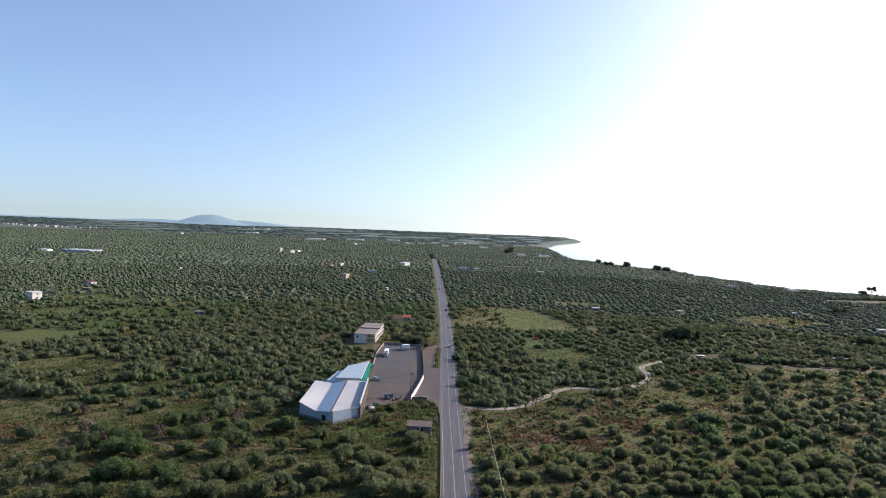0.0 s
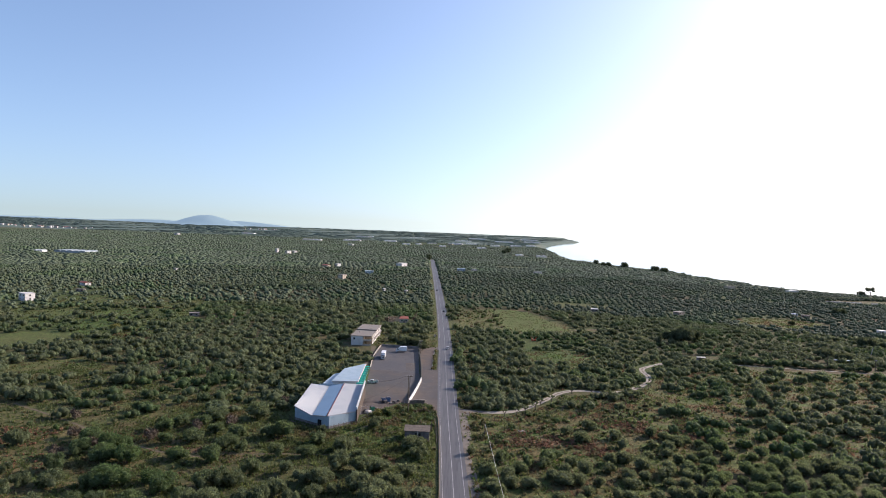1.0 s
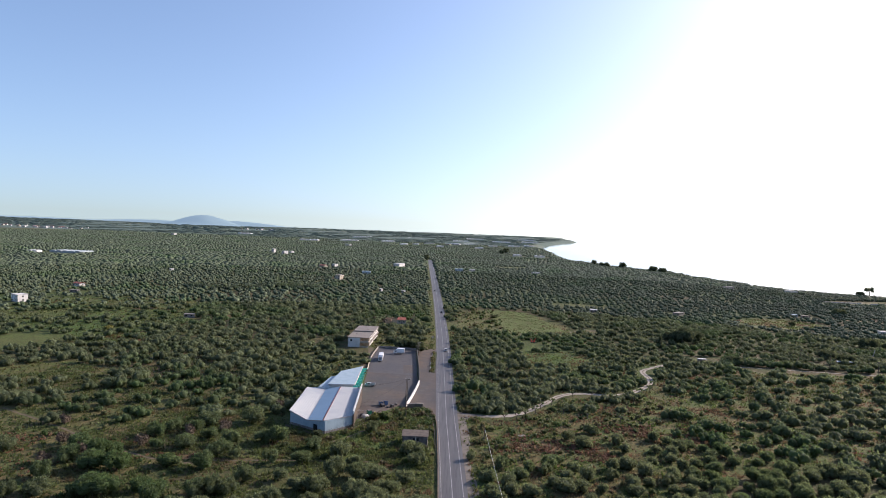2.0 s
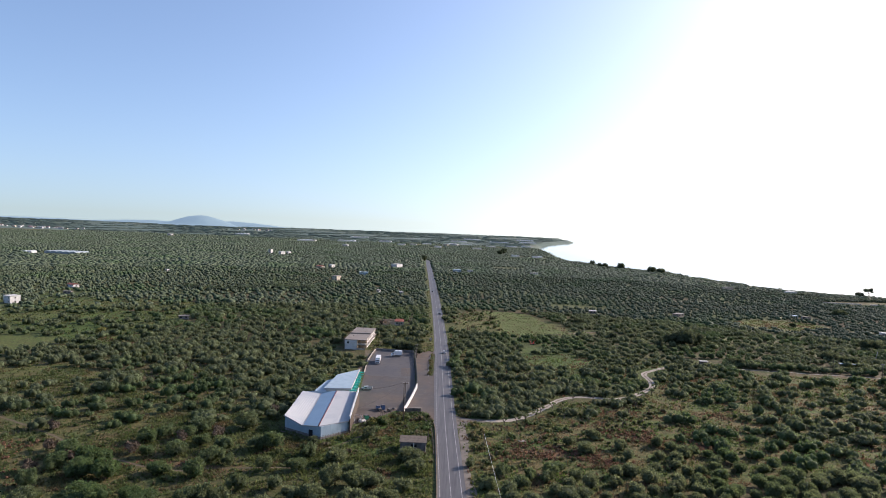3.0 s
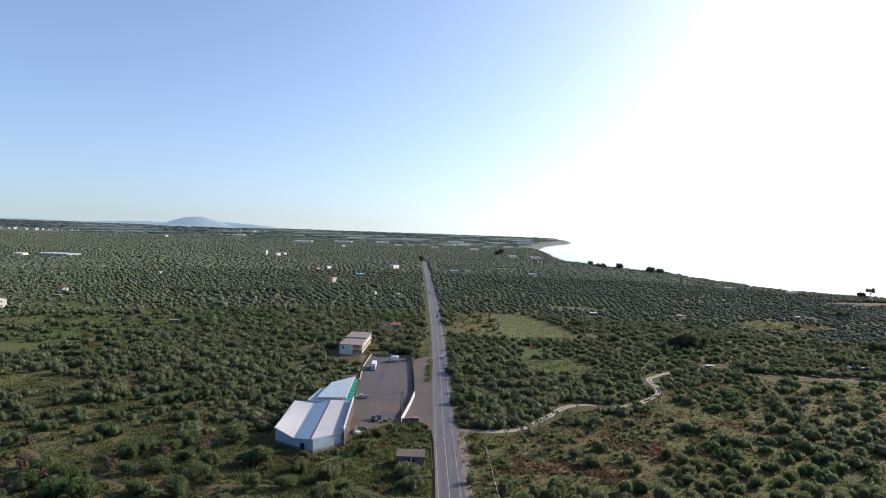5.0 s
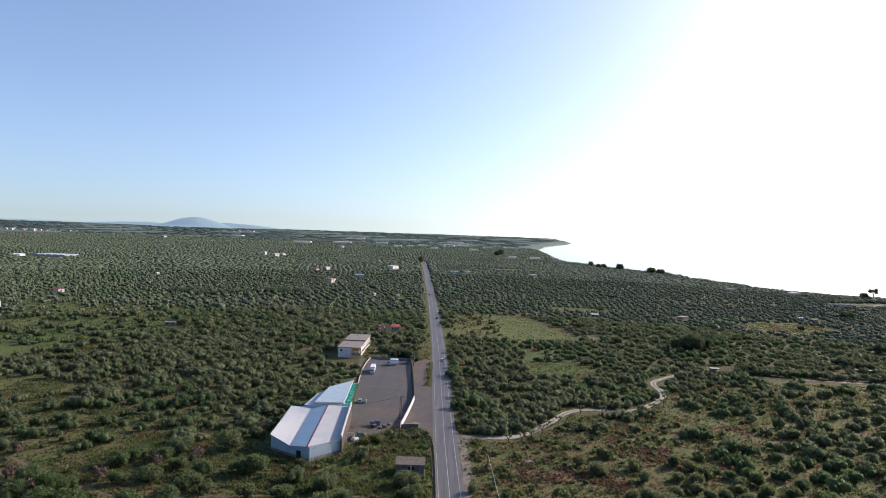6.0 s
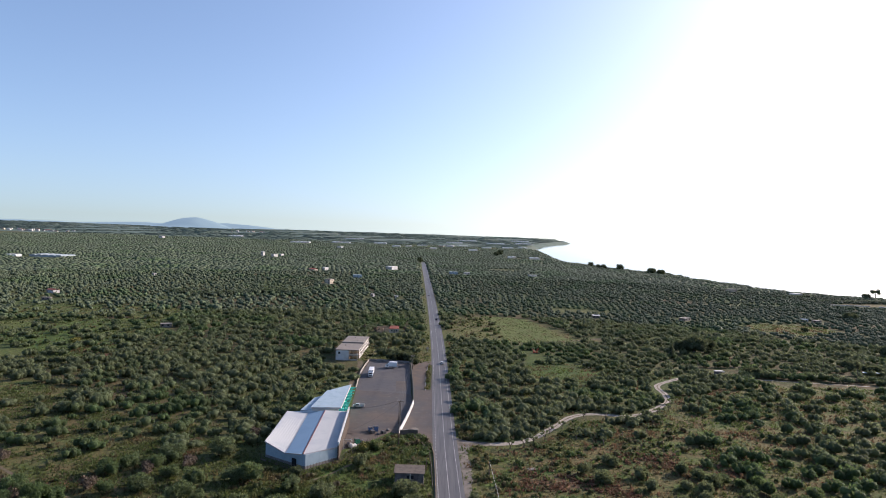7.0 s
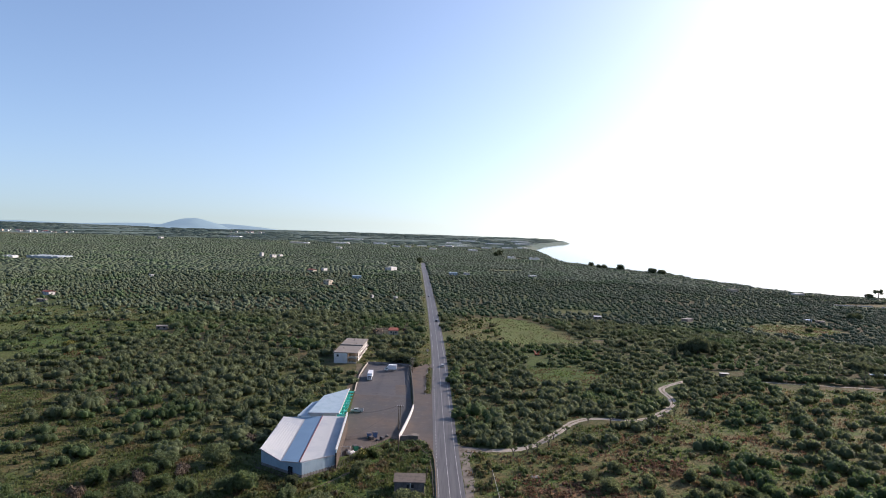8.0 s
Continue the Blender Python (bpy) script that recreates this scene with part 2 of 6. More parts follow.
def ground_material():
    """Grass, red earth and mown field, blended by the painted cover and by noise at several sizes."""
    m = material("grove_ground", (0.105, 0.088, 0.045), 0.95, spec=0.12, bump=((0.9, 0.9, 0.35), (4.0, 0.7, 0.12)))
    n, l = m.node_tree.nodes, m.node_tree.links
    b, geo = n["Principled BSDF"], n["Geometry"]

    def noise_at(scale, detail, low, high):
        tex, ramp = n.new("ShaderNodeTexNoise"), n.new("ShaderNodeMapRange")
        tex.inputs["Scale"].default_value, tex.inputs["Detail"].default_value, tex.inputs["Roughness"].default_value = scale, detail, 0.65
        l.new(geo.outputs["Position"], tex.inputs["Vector"])
        l.new(tex.outputs["Fac"], ramp.inputs["Value"])
        ramp.inputs["From Min"].default_value, ramp.inputs["From Max"].default_value = low, high
        return ramp.outputs[0]

    def blend(a, bcol, fac):
        mix = n.new("ShaderNodeMix")
        mix.data_type = "RGBA"
        for socket, value in ((mix.inputs["A"], a), (mix.inputs["B"], bcol)):
            if isinstance(value, tuple):
                socket.default_value = (*value, 1)
            else:
                l.new(value, socket)
        l.new(fac, mix.inputs["Factor"])
        return mix.outputs["Result"]

    def times(a, c):
        k = n.new("ShaderNodeMath")
        k.operation, k.use_clamp = "MULTIPLY", True
        l.new(a, k.inputs[0])
        if isinstance(c, (int, float)):
            k.inputs[1].default_value = c
        else:
            l.new(c, k.inputs[1])
        return k.outputs[0]

    cover = n.new("ShaderNodeAttribute")
    cover.attribute_name = "cover"
    sep = n.new("ShaderNodeSeparateColor")
    l.new(cover.outputs["Color"], sep.inputs[0])
    grass, earth, meadow = sep.outputs
    colour = blend((0.074, 0.068, 0.036), (0.060, 0.078, 0.030), noise_at(0.05, 5, 0.40, 0.60))
    colour = blend(colour, (0.074, 0.132, 0.028), times(grass, noise_at(0.16, 5, 0.30, 0.54)))
    colour = blend(colour, (0.078, 0.128, 0.026), times(times(grass, 0.8), noise_at(0.045, 6, 0.50, 0.62)))
    colour = blend(colour, (0.190, 0.094, 0.064), times(earth, noise_at(0.09, 6, 0.38, 0.56)))
    colour = blend(colour, (0.150, 0.150, 0.054), times(meadow, noise_at(0.13, 6, 0.30, 0.56)))
    colour = blend(colour, (0.105, 0.100, 0.054), times(noise_at(0.45, 6, 0.52, 0.70), 0.40))
    colour = blend(colour, (0.024, 0.032, 0.014), times(noise_at(1.1, 5, 0.48, 0.62), 0.55))
    colour = blend(colour, (0.034, 0.050, 0.018), times(noise_at(0.62, 7, 0.47, 0.58), 0.6))
    colour = blend(colour, (0.115, 0.105, 0.055), times(noise_at(2.4, 5, 0.52, 0.66), 0.25))
    colour = blend(colour, (0.020, 0.027, 0.011), times(noise_at(3.1, 4, 0.50, 0.64), 0.5))
    l.new(colour, b.inputs["Base Color"])
    return m


GROUND = ground_material()
# Distance haze is put into these bluish, paler base colours.
FARLAND = material("far_grove_haze", (0.084, 0.120, 0.102), 0.95, spec=0.15,
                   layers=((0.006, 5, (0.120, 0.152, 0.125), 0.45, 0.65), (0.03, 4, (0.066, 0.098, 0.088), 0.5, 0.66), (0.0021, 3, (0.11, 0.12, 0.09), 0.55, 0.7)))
# Haze over the hills is put into a blue base colour and emission.
HILL = material("far_hill_haze_glow", (0.095, 0.135, 0.140), 0.95, spec=0.1, layers=((0.004, 4, (0.095, 0.135, 0.140), 0.4, 0.7),), emit=(0.21, 0.30, 0.40, 0.45))
SEA = material("sea_water", (0.15, 0.18, 0.19), 0.06, spec=0.5, layers=((0.004, 3, (0.11, 0.16, 0.17), 0.45, 0.65),), bump=((0.05, 0.05, 1.0), (0.3, 0.05, 0.3)))


# ---- small builders ----
def mesh_from(name, verts, faces, mat, smooth=False):
    me = bpy.data.meshes.new(name)
    me.from_pydata([tuple(v) for v in verts], [], [tuple(f) for f in faces])
    me.materials.append(mat)
    if smooth:
        me.shade_smooth()
    return me


def part(name, bm, mat, parent, label=""):
    """Links a bmesh as one mesh object under a thing or a part."""
    me = bpy.data.meshes.new(name)
    bmesh.ops.recalc_face_normals(bm, faces=bm.faces)
    bm.to_mesh(me)
    bm.free()
    me.materials.append(mat)
    ob = new(name, me)
    ob.parent = parent
    return tagged(ob, label)


def thing(name, label, category, at=(0, 0, 0), turn=0, group="", kind=""):
    ob = new(name)
    ob.empty_display_size = 0.5
    ob.matrix_world = pose(*at, rz=turn)
    return tagged(ob, label, category, group, kind)


def boxed(x0, x1, y0, y1, z0, z1, bevel=0.0, bm=None):
    bm = bm or bmesh.new()
    made = bmesh.ops.create_cube(bm, size=1, matrix=Matrix.Translation(((x0 + x1) / 2, (y0 + y1) / 2, (z0 + z1) / 2)) @ Matrix.Diagonal((x1 - x0, y1 - y0, z1 - z0, 1)))
    if bevel:
        edges = list({e for v in made["verts"] for e in v.link_edges})
        bmesh.ops.bevel(bm, geom=edges, offset=bevel, segments=2, affect="EDGES")
    return bm


def prism(points, z0, z1, bm=None):
    """A solid over a plan outline; z0 and z1 are a number or one number a corner."""
    bm = bm or bmesh.new()
    n = len(points)
    lo = z0 if isinstance(z0, (list, tuple)) else [z0] * n
    hi = z1 if isinstance(z1, (list, tuple)) else [z1] * n
    a = [bm.verts.new((p[0], p[1], z)) for p, z in zip(points, lo)]
    b = [bm.verts.new((p[0], p[1], z)) for p, z in zip(points, hi)]
    bm.faces.new(a[::-1])
    bm.faces.new(b)
    for i in range(n):
        bm.faces.new((a[i], a[(i + 1) % n], b[(i + 1) % n], b[i]))
    return bm


def rod(a, b, r0, r1=None, sides=8, bm=None):
    bm = bm or bmesh.new()
    a, b = Vector(a), Vector(b)
    turn = (b - a).to_track_quat("Z", "Y").to_matrix().to_4x4()
    bmesh.ops.create_cone(bm, cap_ends=True, segments=sides, radius1=r0, radius2=r0 if r1 is None else r1, depth=(b - a).length,
                          matrix=Matrix.Translation((a + b) / 2) @ turn)
    return bm


def slab_between(p, q, thick, z0, z1, bm=None):
    """An upright wall from p to q in plan."""
    p, q = Vector(p), Vector(q)
    s = (q - p).normalized() * thick / 2
    s = Vector((-s.y, s.x))
    return prism([p + s, p - s, q - s, q + s], z0, z1, bm)


# ---- plan ----
ROAD = np.array([(7.5, -300), (4.6, 60), (1.3, 176), (0.2, 211), (-1.4, 256), (-3.4, 336), (-5.4, 418), (-9.0, 520), (-13.8, 635), (-22.0, 815), (-31.0, 1005), (-46.0, 1310), (-52.0, 1440), (-60, 1600), (-74, 2000)], float)
TRACK = np.array([(3, 263), (9, 262.6), (15, 262.4), (24, 263.5), (33, 271), (42, 284), (50, 297), (58.5, 303.6), (68, 303.5), (76, 301), (87, 308), (97, 319), (104, 330), (106.5, 340), (106, 350), (108, 358), (117, 367), (127, 375), (135, 380), (155, 380), (184, 376.5), (212, 373), (260, 368)], float)
COAST = np.array([(2600, -400), (1500, 500), (790, 744), (620, 863), (539, 921), (503, 965), (484, 1065), (459, 1246), (393, 1342), (354, 1435), (309, 1570), (334, 1987), (366, 2561), (540, 3297), (700, 3724), (827, 4051), (700, 4312), (896, 4951)], float)


def road_x(y):
    return np.interp(y, ROAD[:, 1], ROAD[:, 0])


def coast_x(y):
    base = np.interp(y, COAST[:, 1], COAST[:, 0])
    return base + 7 * np.sin(y / 31.0) + 5 * np.sin(y / 12.3 + 1) + 3 * np.sin(y / 5.7)


def inside(px, py, poly):
    px, py = np.asarray(px, float), np.asarray(py, float)
    hit = np.zeros(px.shape, bool)
    n = len(poly)
    for i in range(n):
        (x0, y0), (x1, y1) = poly[i], poly[(i + 1) % n]
        if y0 != y1:
            hit ^= ((y0 > py) != (y1 > py)) & (px < (x1 - x0) * (py - y0) / (y1 - y0) + x0)
    return hit


def away(px, py, line):
    """Distance in plan from points to a polyline."""
    px, py = np.asarray(px, float), np.asarray(py, float)
    best = np.full(px.shape, 1e9)
    for (x0, y0), (x1, y1) in zip(line[:-1], line[1:]):
        dx, dy = x1 - x0, y1 - y0
        u = np.clip(((px - x0) * dx + (py - y0) * dy) / (dx * dx + dy * dy), 0, 1)
        best = np.minimum(best, np.hypot(px - x0 - u * dx, py - y0 - u * dy))
    return best


def edge_in(px, py, poly):
    """Signed distance: positive inside."""
    d = away(px, py, list(poly) + [poly[0]])
    return np.where(inside(px, py, poly), d, -d)


FIELD = [(4, 470), (3, 530), (16, 578), (40, 584), (68, 573), (92, 500), (94, 472), (60, 460), (24, 468)]
MOWN = [(42, 462), (32, 584), (68, 573), (92, 500), (94, 472), (60, 460)]
YARDPLAN = [(-37.5, 251), (-38.6, 277), (-41, 296), (-43.3, 330), (-45.3, 362), (-44.5, 391), (-21.2, 388), (-17.5, 330), (-15.4, 309), (-18.5, 281), (-18.4, 270), (-22, 271.5), (-28, 262)]
LOT = [(-66, 205), (-66, 232), (-50, 228), (-36, 247), (-28, 261), (-18, 270), (-6, 262), (-3.4, 205)]
HOUSEYARD = [(-50, 392), (-52, 440), (-36, 480), (-10, 470), (-9, 392), (-30, 389)]
SPARSE_R = [(8, 262), (24, 258), (34, 266), (44, 280), (52, 293), (68, 298), (86, 302), (104, 322), (112, 344), (128, 366), (240, 364), (330, 330), (230, 255), (160, 232), (70, 200), (40, 150), (6, 150)]
CLEAR_L = [(-230, 240), (-190, 322), (-120, 276), (-92, 238), (-84, 205), (-70, 150), (-160, 150)]
CLEAR_L2 = [(-350, 480), (-345, 560), (-300, 578), (-222, 566), (-205, 520), (-195, 460), (-190, 390), (-215, 360), (-250, 400), (-290, 420)]
FIELD_R = [(252, 574), (284, 594), (318, 594), (334, 570), (318, 546), (284, 532), (262, 552)]
STRIP_R = [(448, 758), (470, 786), (548, 800), (600, 778), (540, 748), (480, 750)]
GLADE = [(40, 372), (48, 392), (80, 396), (86, 378), (70, 358), (50, 362)]
GLADE2 = [(100, 492), (100, 474), (118, 452), (134, 458), (138, 484), (120, 496)]
GLADE3 = [(104, 650), (112, 624), (150, 620), (158, 640), (130, 655)]
GLADE5 = [(-222, 298), (-216, 313), (-203, 326), (-182, 320), (-160, 312), (-176, 292), (-205, 288)]
GLADE6 = [(-285, 366), (-272, 392), (-240, 390), (-230, 362), (-248, 344), (-268, 346)]
GLADE7 = [(-330, 458), (-298, 493), (-276, 470), (-280, 446), (-308, 438)]
STRIP_N = [(80, 1146), (84, 1188), (142, 1204), (142, 1158)]
GLADE4 = [(118, 384), (126, 400), (150, 398), (160, 384), (140, 381)]


# ---- ground, sea, distance ----
def build_ground():
    ys = [-400, -200, 0, 80]
    y = 120.0
    while y < 4950:
        ys.append(y)
        y += 3.2 if y < 420 else max(4.0, (y - 420) * 0.012 + 3.4)
    ys.append(4950)
    ys = np.array(ys)
    s = np.linspace(-1, 1, 261)
    us = np.sign(s) * (np.abs(s) * 0.35 + 0.65 * np.abs(s) ** 2.2)
    yy = np.repeat(ys[:, None], len(us), 1)
    half = np.clip(0.80 * np.abs(yy) + 220, 300, None)
    xx = us[None, :] * half
    inland = coast_x(yy) - xx
    z = -16 * np.clip(1 - inland / 45.0, 0, 1) ** 1.3
    far = np.clip((yy - 1500) / 1500, 0, 1)
    z = z + np.where(inland > 90, far * (2.5 * np.sin(xx / 210 + yy / 330) + 1.5 * np.sin(xx / 83 - yy / 140)), 0)
    verts = np.stack([xx, yy, z], -1).reshape(-1, 3)
    r, c = yy.shape
    i = np.arange(r * c).reshape(r, c)
    faces = np.stack([i[:-1, :-1], i[:-1, 1:], i[1:, 1:], i[1:, :-1]], -1).reshape(-1, 4)
    me = bpy.data.meshes.new("ground")
    me.vertices.add(len(verts))
    me.vertices.foreach_set("co", verts.ravel())
    me.loops.add(faces.size)
    me.loops.foreach_set("vertex_index", faces.ravel().astype(np.int32))
    me.polygons.add(len(faces))
    me.polygons.foreach_set("loop_start", np.arange(0, faces.size, 4, dtype=np.int32))
    me.update()
    me.shade_smooth()
    px, py = verts[:, 0], verts[:, 1]
    soft = lambda poly, w=8.0: np.clip(edge_in(px, py, poly) / w + 0.5, 0, 1)
    road_d = np.abs(px - road_x(py))
    wave = 0.5 + 0.5 * np.sin(px / 47 + 1.3 * np.sin(py / 61)) * np.sin(py / 53 + np.sin(px / 90))
    grass = np.maximum.reduce([soft(LOT), soft(CLEAR_L2), soft(GLADE), soft(HOUSEYARD) * 0.6, soft(SPARSE_R), soft(FIELD_R), soft(GLADE4), soft(GLADE5), soft(GLADE6), soft(GLADE7), soft(CLEAR_L) * 0.55, 0.65 * wave])
    earth = np.maximum.reduce([soft(CLEAR_L, 30) * 0.55, soft(SPARSE_R, 20) * 0.62, 0.55 * (1 - wave), np.exp(-((px + 249) / 14) ** 2 - ((py - 510) / 6) ** 2) * 1.4,
                               np.exp(-((px + 191) / 7) ** 2 - ((py - 384) / 14) ** 2) * 1.3, soft(HOUSEYARD) * 0.5,
                               np.exp(-((px - 38) / 15) ** 2 - ((py - 230) / 7) ** 2) * 1.6, np.exp(-((px - 72) / 12) ** 2 - ((py - 248) / 6) ** 2) * 1.5, np.exp(-((px - 94) / 8) ** 2 - ((py - 245) / 5) ** 2) * 1.4,
                               soft(GLADE2) * 0.45, np.exp(-((px - 281) / 14) ** 2 - ((py - 460) / 6) ** 2) * 1.3, np.exp(-((px - 274) / 12) ** 2 - ((py - 431) / 5) ** 2) * 1.3, np.exp(-((px - 178) / 8) ** 2 - ((py - 430) / 14) ** 2) * 0.9, np.exp(-((px + 75) / 20) ** 2 - ((py - 205) / 5) ** 2) * 1.2])
    # SPARSE_R pales towards +X, the sunward haze put into its grass colour.
    meadow = np.maximum.reduce([soft(SPARSE_R) * np.clip((px - 20) / 160, 0.08, 0.28), soft(CLEAR_L, 30) * 0.25, soft(FIELD), soft(FIELD_R) * 0.5, soft(STRIP_R) * 0.5, soft(STRIP_N), soft(GLADE2) * 0.3, soft(GLADE3) * 0.7, soft(GLADE5) * 0.3, soft(GLADE6) * 0.4, soft(GLADE7) * 0.4, np.clip(1 - (road_d - 5) / 3, 0, 1) * 0.8,
                                soft(HOUSEYARD) * 0.4])
    data = np.stack([grass, np.clip(earth, 0, 1), meadow, np.ones_like(grass)], -1).astype(np.float32)
    layer = me.color_attributes.new("cover", "FLOAT_COLOR", "POINT")
    layer.data.foreach_set("color", data.ravel())
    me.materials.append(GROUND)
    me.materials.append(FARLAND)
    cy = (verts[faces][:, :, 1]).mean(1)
    # Ground beyond 2350 m takes the haze-tinted material.
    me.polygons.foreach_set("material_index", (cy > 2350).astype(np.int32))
    tagged(new("ground", me), "flat coastal plain of grass and reddish earth", "ground", kind="structure")


build_ground()
sea = mesh_from("sea", [(-1200, -400, -12), (5200, -400, -12), (5200, 4950, -12), (-1200, 4950, -12)], [(0, 1, 2, 3)], SEA)
tagged(new("sea", sea), "calm pale sea glaring under the low sun", "sea", kind="structure")


def build_hill(name, label, x, y, height, rx, ry, skew):
    bm = bmesh.new()
    n, k = 64, 14
    rings = []
    for j in range(k + 1):
        ring = []
        u = j / k
        for i in range(n):
            a = 2 * math.pi * i / n
            px, py = u * rx * math.cos(a), u * ry * math.sin(a)
            h = height * (1 - u * u) ** 2.2 * (1 + skew * math.cos(a) * u) + (4 * noise.noise((px / 90, py / 90, 3)) if u < 0.95 else 0)
            ring.append(bm.verts.new((x + px, y + py, h - (3 if j == k else 0))))
        rings.append(ring)
    for j in range(k):
        for i in range(n):
            q = (rings[j][i], rings[j][(i + 1) % n], rings[j + 1][(i + 1) % n], rings[j + 1][i])
            bm.faces.new(q)
    bmesh.ops.remove_doubles(bm, verts=rings[0], dist=0.01)
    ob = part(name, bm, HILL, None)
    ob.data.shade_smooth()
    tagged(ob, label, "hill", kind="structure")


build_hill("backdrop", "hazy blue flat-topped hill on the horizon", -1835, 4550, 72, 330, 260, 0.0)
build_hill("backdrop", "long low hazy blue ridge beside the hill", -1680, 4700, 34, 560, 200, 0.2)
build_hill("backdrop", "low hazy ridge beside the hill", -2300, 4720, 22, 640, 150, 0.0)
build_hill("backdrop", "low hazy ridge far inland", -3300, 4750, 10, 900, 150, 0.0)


# ---- road, yard, tracks ----
def ribbon(line, half_left, half_right, z, step=6.0, wobble=0.0, shift=0.0, y0=None, y1=None):
    pts = np.asarray(line, float)
    seg = np.hypot(*np.diff(pts, axis=0).T)
    run = np.concatenate([[0], np.cumsum(seg)])
    s = np.arange(0, run[-1], step)
    x, y = np.interp(s, run, pts[:, 0]), np.interp(s, run, pts[:, 1])
    kernel = np.ones(5) / 5
    xs, ys = np.convolve(np.pad(x, 2, "edge"), kernel, "valid"), np.convolve(np.pad(y, 2, "edge"), kernel, "valid")
    keep = np.ones(len(xs), bool)
    if y0 is not None:
        keep = (ys >= y0) & (ys <= y1)
    xs, ys, s = xs[keep], ys[keep], s[keep]
    tx, ty = np.gradient(xs), np.gradient(ys)
    ln = np.hypot(tx, ty)
    nx, ny = -ty / ln, tx / ln
    wl = half_left + wobble * np.sin(s / 3.1) * np.sin(s / 1.7 + 1)
    wr = half_right + wobble * np.sin(s / 2.6 + 2) * np.sin(s / 1.9)
    bm = bmesh.new()
    rows = [(bm.verts.new((a + p * (l + shift), b + q * (l + shift), z)), bm.verts.new((a - p * (r - shift), b - q * (r - shift), z)))
            for a, b, p, q, l, r in zip(xs, ys, nx, ny, wl, wr)]
    for (a, b), (c, d) in zip(rows[:-1], rows[1:]):
        bm.faces.new((a, b, d, c))
    return bm


road = part("road", ribbon(ROAD, 4.3, 4.6, 0.06, y0=-300, y1=1330), ASPHALT, None)
tagged(road, "straight two-lane grey asphalt country road", "road", kind="structure")
part("centre_line", ribbon(ROAD, 0.075, 0.075, 0.075, y0=-100, y1=1300), LINE, road, "solid white centre line")
part("edge_line", ribbon(ROAD, 0.07, 0.07, 0.075, shift=-3.25, y0=-100, y1=1300), LINE, road, "white edge line")
part("edge_line", ribbon(ROAD, 0.07, 0.07, 0.075, shift=3.25, y0=420, y1=1300), LINE, road, "white edge line")
part("edge_line", ribbon(ROAD, 0.07, 0.07, 0.075, shift=3.25, y0=-100, y1=246), LINE, road, "white edge line")
dash = None
for k in range(54):
    y = 247 + 3.2 * k
    bm = boxed(-0.09, 0.09, 0, 1.6, 0, 0.012)
    if dash is None:
        ob = part("edge_dash", bm, LINE, road)
        dash = ob.data
    else:
        bm.free()
        ob = new("edge_dash", dash)
        ob.parent = road
    ob.matrix_world = pose(float(road_x(y)) - 3.25, y, 0.066, rz=1.3)
apron = part("pavement", prism([(-3.4, 262), (-6.2, 260.5), (-11.5, 270.5), (-18, 269.5), (-18.2, 281), (-15.2, 309), (-17, 330), (-20.8, 388), (-18, 394), (-9, 396), (-8.0, 440), (-6.5, 440), (-4.5, 360)], 0.0, 0.05), YARD, None)
tagged(apron, "worn grey asphalt forecourt beside the road", "pavement", kind="structure")
yard = part("pavement", prism(YARDPLAN, 0.0, 0.045), YARD, None)
tagged(yard, "walled brown-grey asphalt loading yard", "pavement", kind="structure")
part("relaid_asphalt", prism([(-43.2, 329), (-38, 327.4), (-33, 328.4), (-27, 326.6), (-22.5, 326.2), (-17.4, 324.5), (-17.8, 336), (-21.4, 387.6), (-44.2, 390.4), (-45.0, 362)], 0.02, 0.049), YARD_BLUE, yard, "darker bluish relaid asphalt")
part("patched_asphalt", prism([(-25.9, 347.3), (-20.6, 348.0), (-19.4, 330.4), (-24.4, 329.0)], 0.02, 0.053), YARD, yard, "pale worn patch of asphalt")
part("patched_asphalt", prism([(-14.4, 277.4), (-12.6, 278.0), (-10.9, 276.0), (-12.0, 274.8), (-13.9, 275.6)], 0.02, 0.058), SHOULDER, apron, "pale worn patch of asphalt")
track = part("road", ribbon(TRACK[:20], 1.45, 1.45, 0.05, 2.0, 0.35), GRAVEL, None)
part("track_end", ribbon(TRACK[19:], 0.5, 0.5, 0.05, 2.0, 0.35), GRAVEL, track)
tagged(track, "pale winding gravel track leaving the road", "track", kind="structure")
part("track_mouth", prism([(3.2, 252), (2.8, 268), (5.5, 265.6), (9, 264.5), (15, 264.0), (15, 260.9), (11, 259.6), (8, 256.5), (6.4, 252)], 0.0, 0.054), SHOULDER, track, "brown-grey gravel mouth of the track")
part("grass_strip", ribbon(TRACK[:20], 0.20, 0.20, 0.075, 2.0, 0.2, y0=270, y1=400), DIRT, track, "darker earthy strip between the wheel ruts")
shoulder = part("pavement", ribbon([(float(road_x(y)) + 5.9 + 0.7 * math.sin(y / 9), y) for y in range(-40, 258, 6)], 1.5, 1.4, 0.03, 3.0, 0.5), SHOULDER, None)
tagged(shoulder, "bare brown dirt shoulder beside the road", "road shoulder", kind="structure")
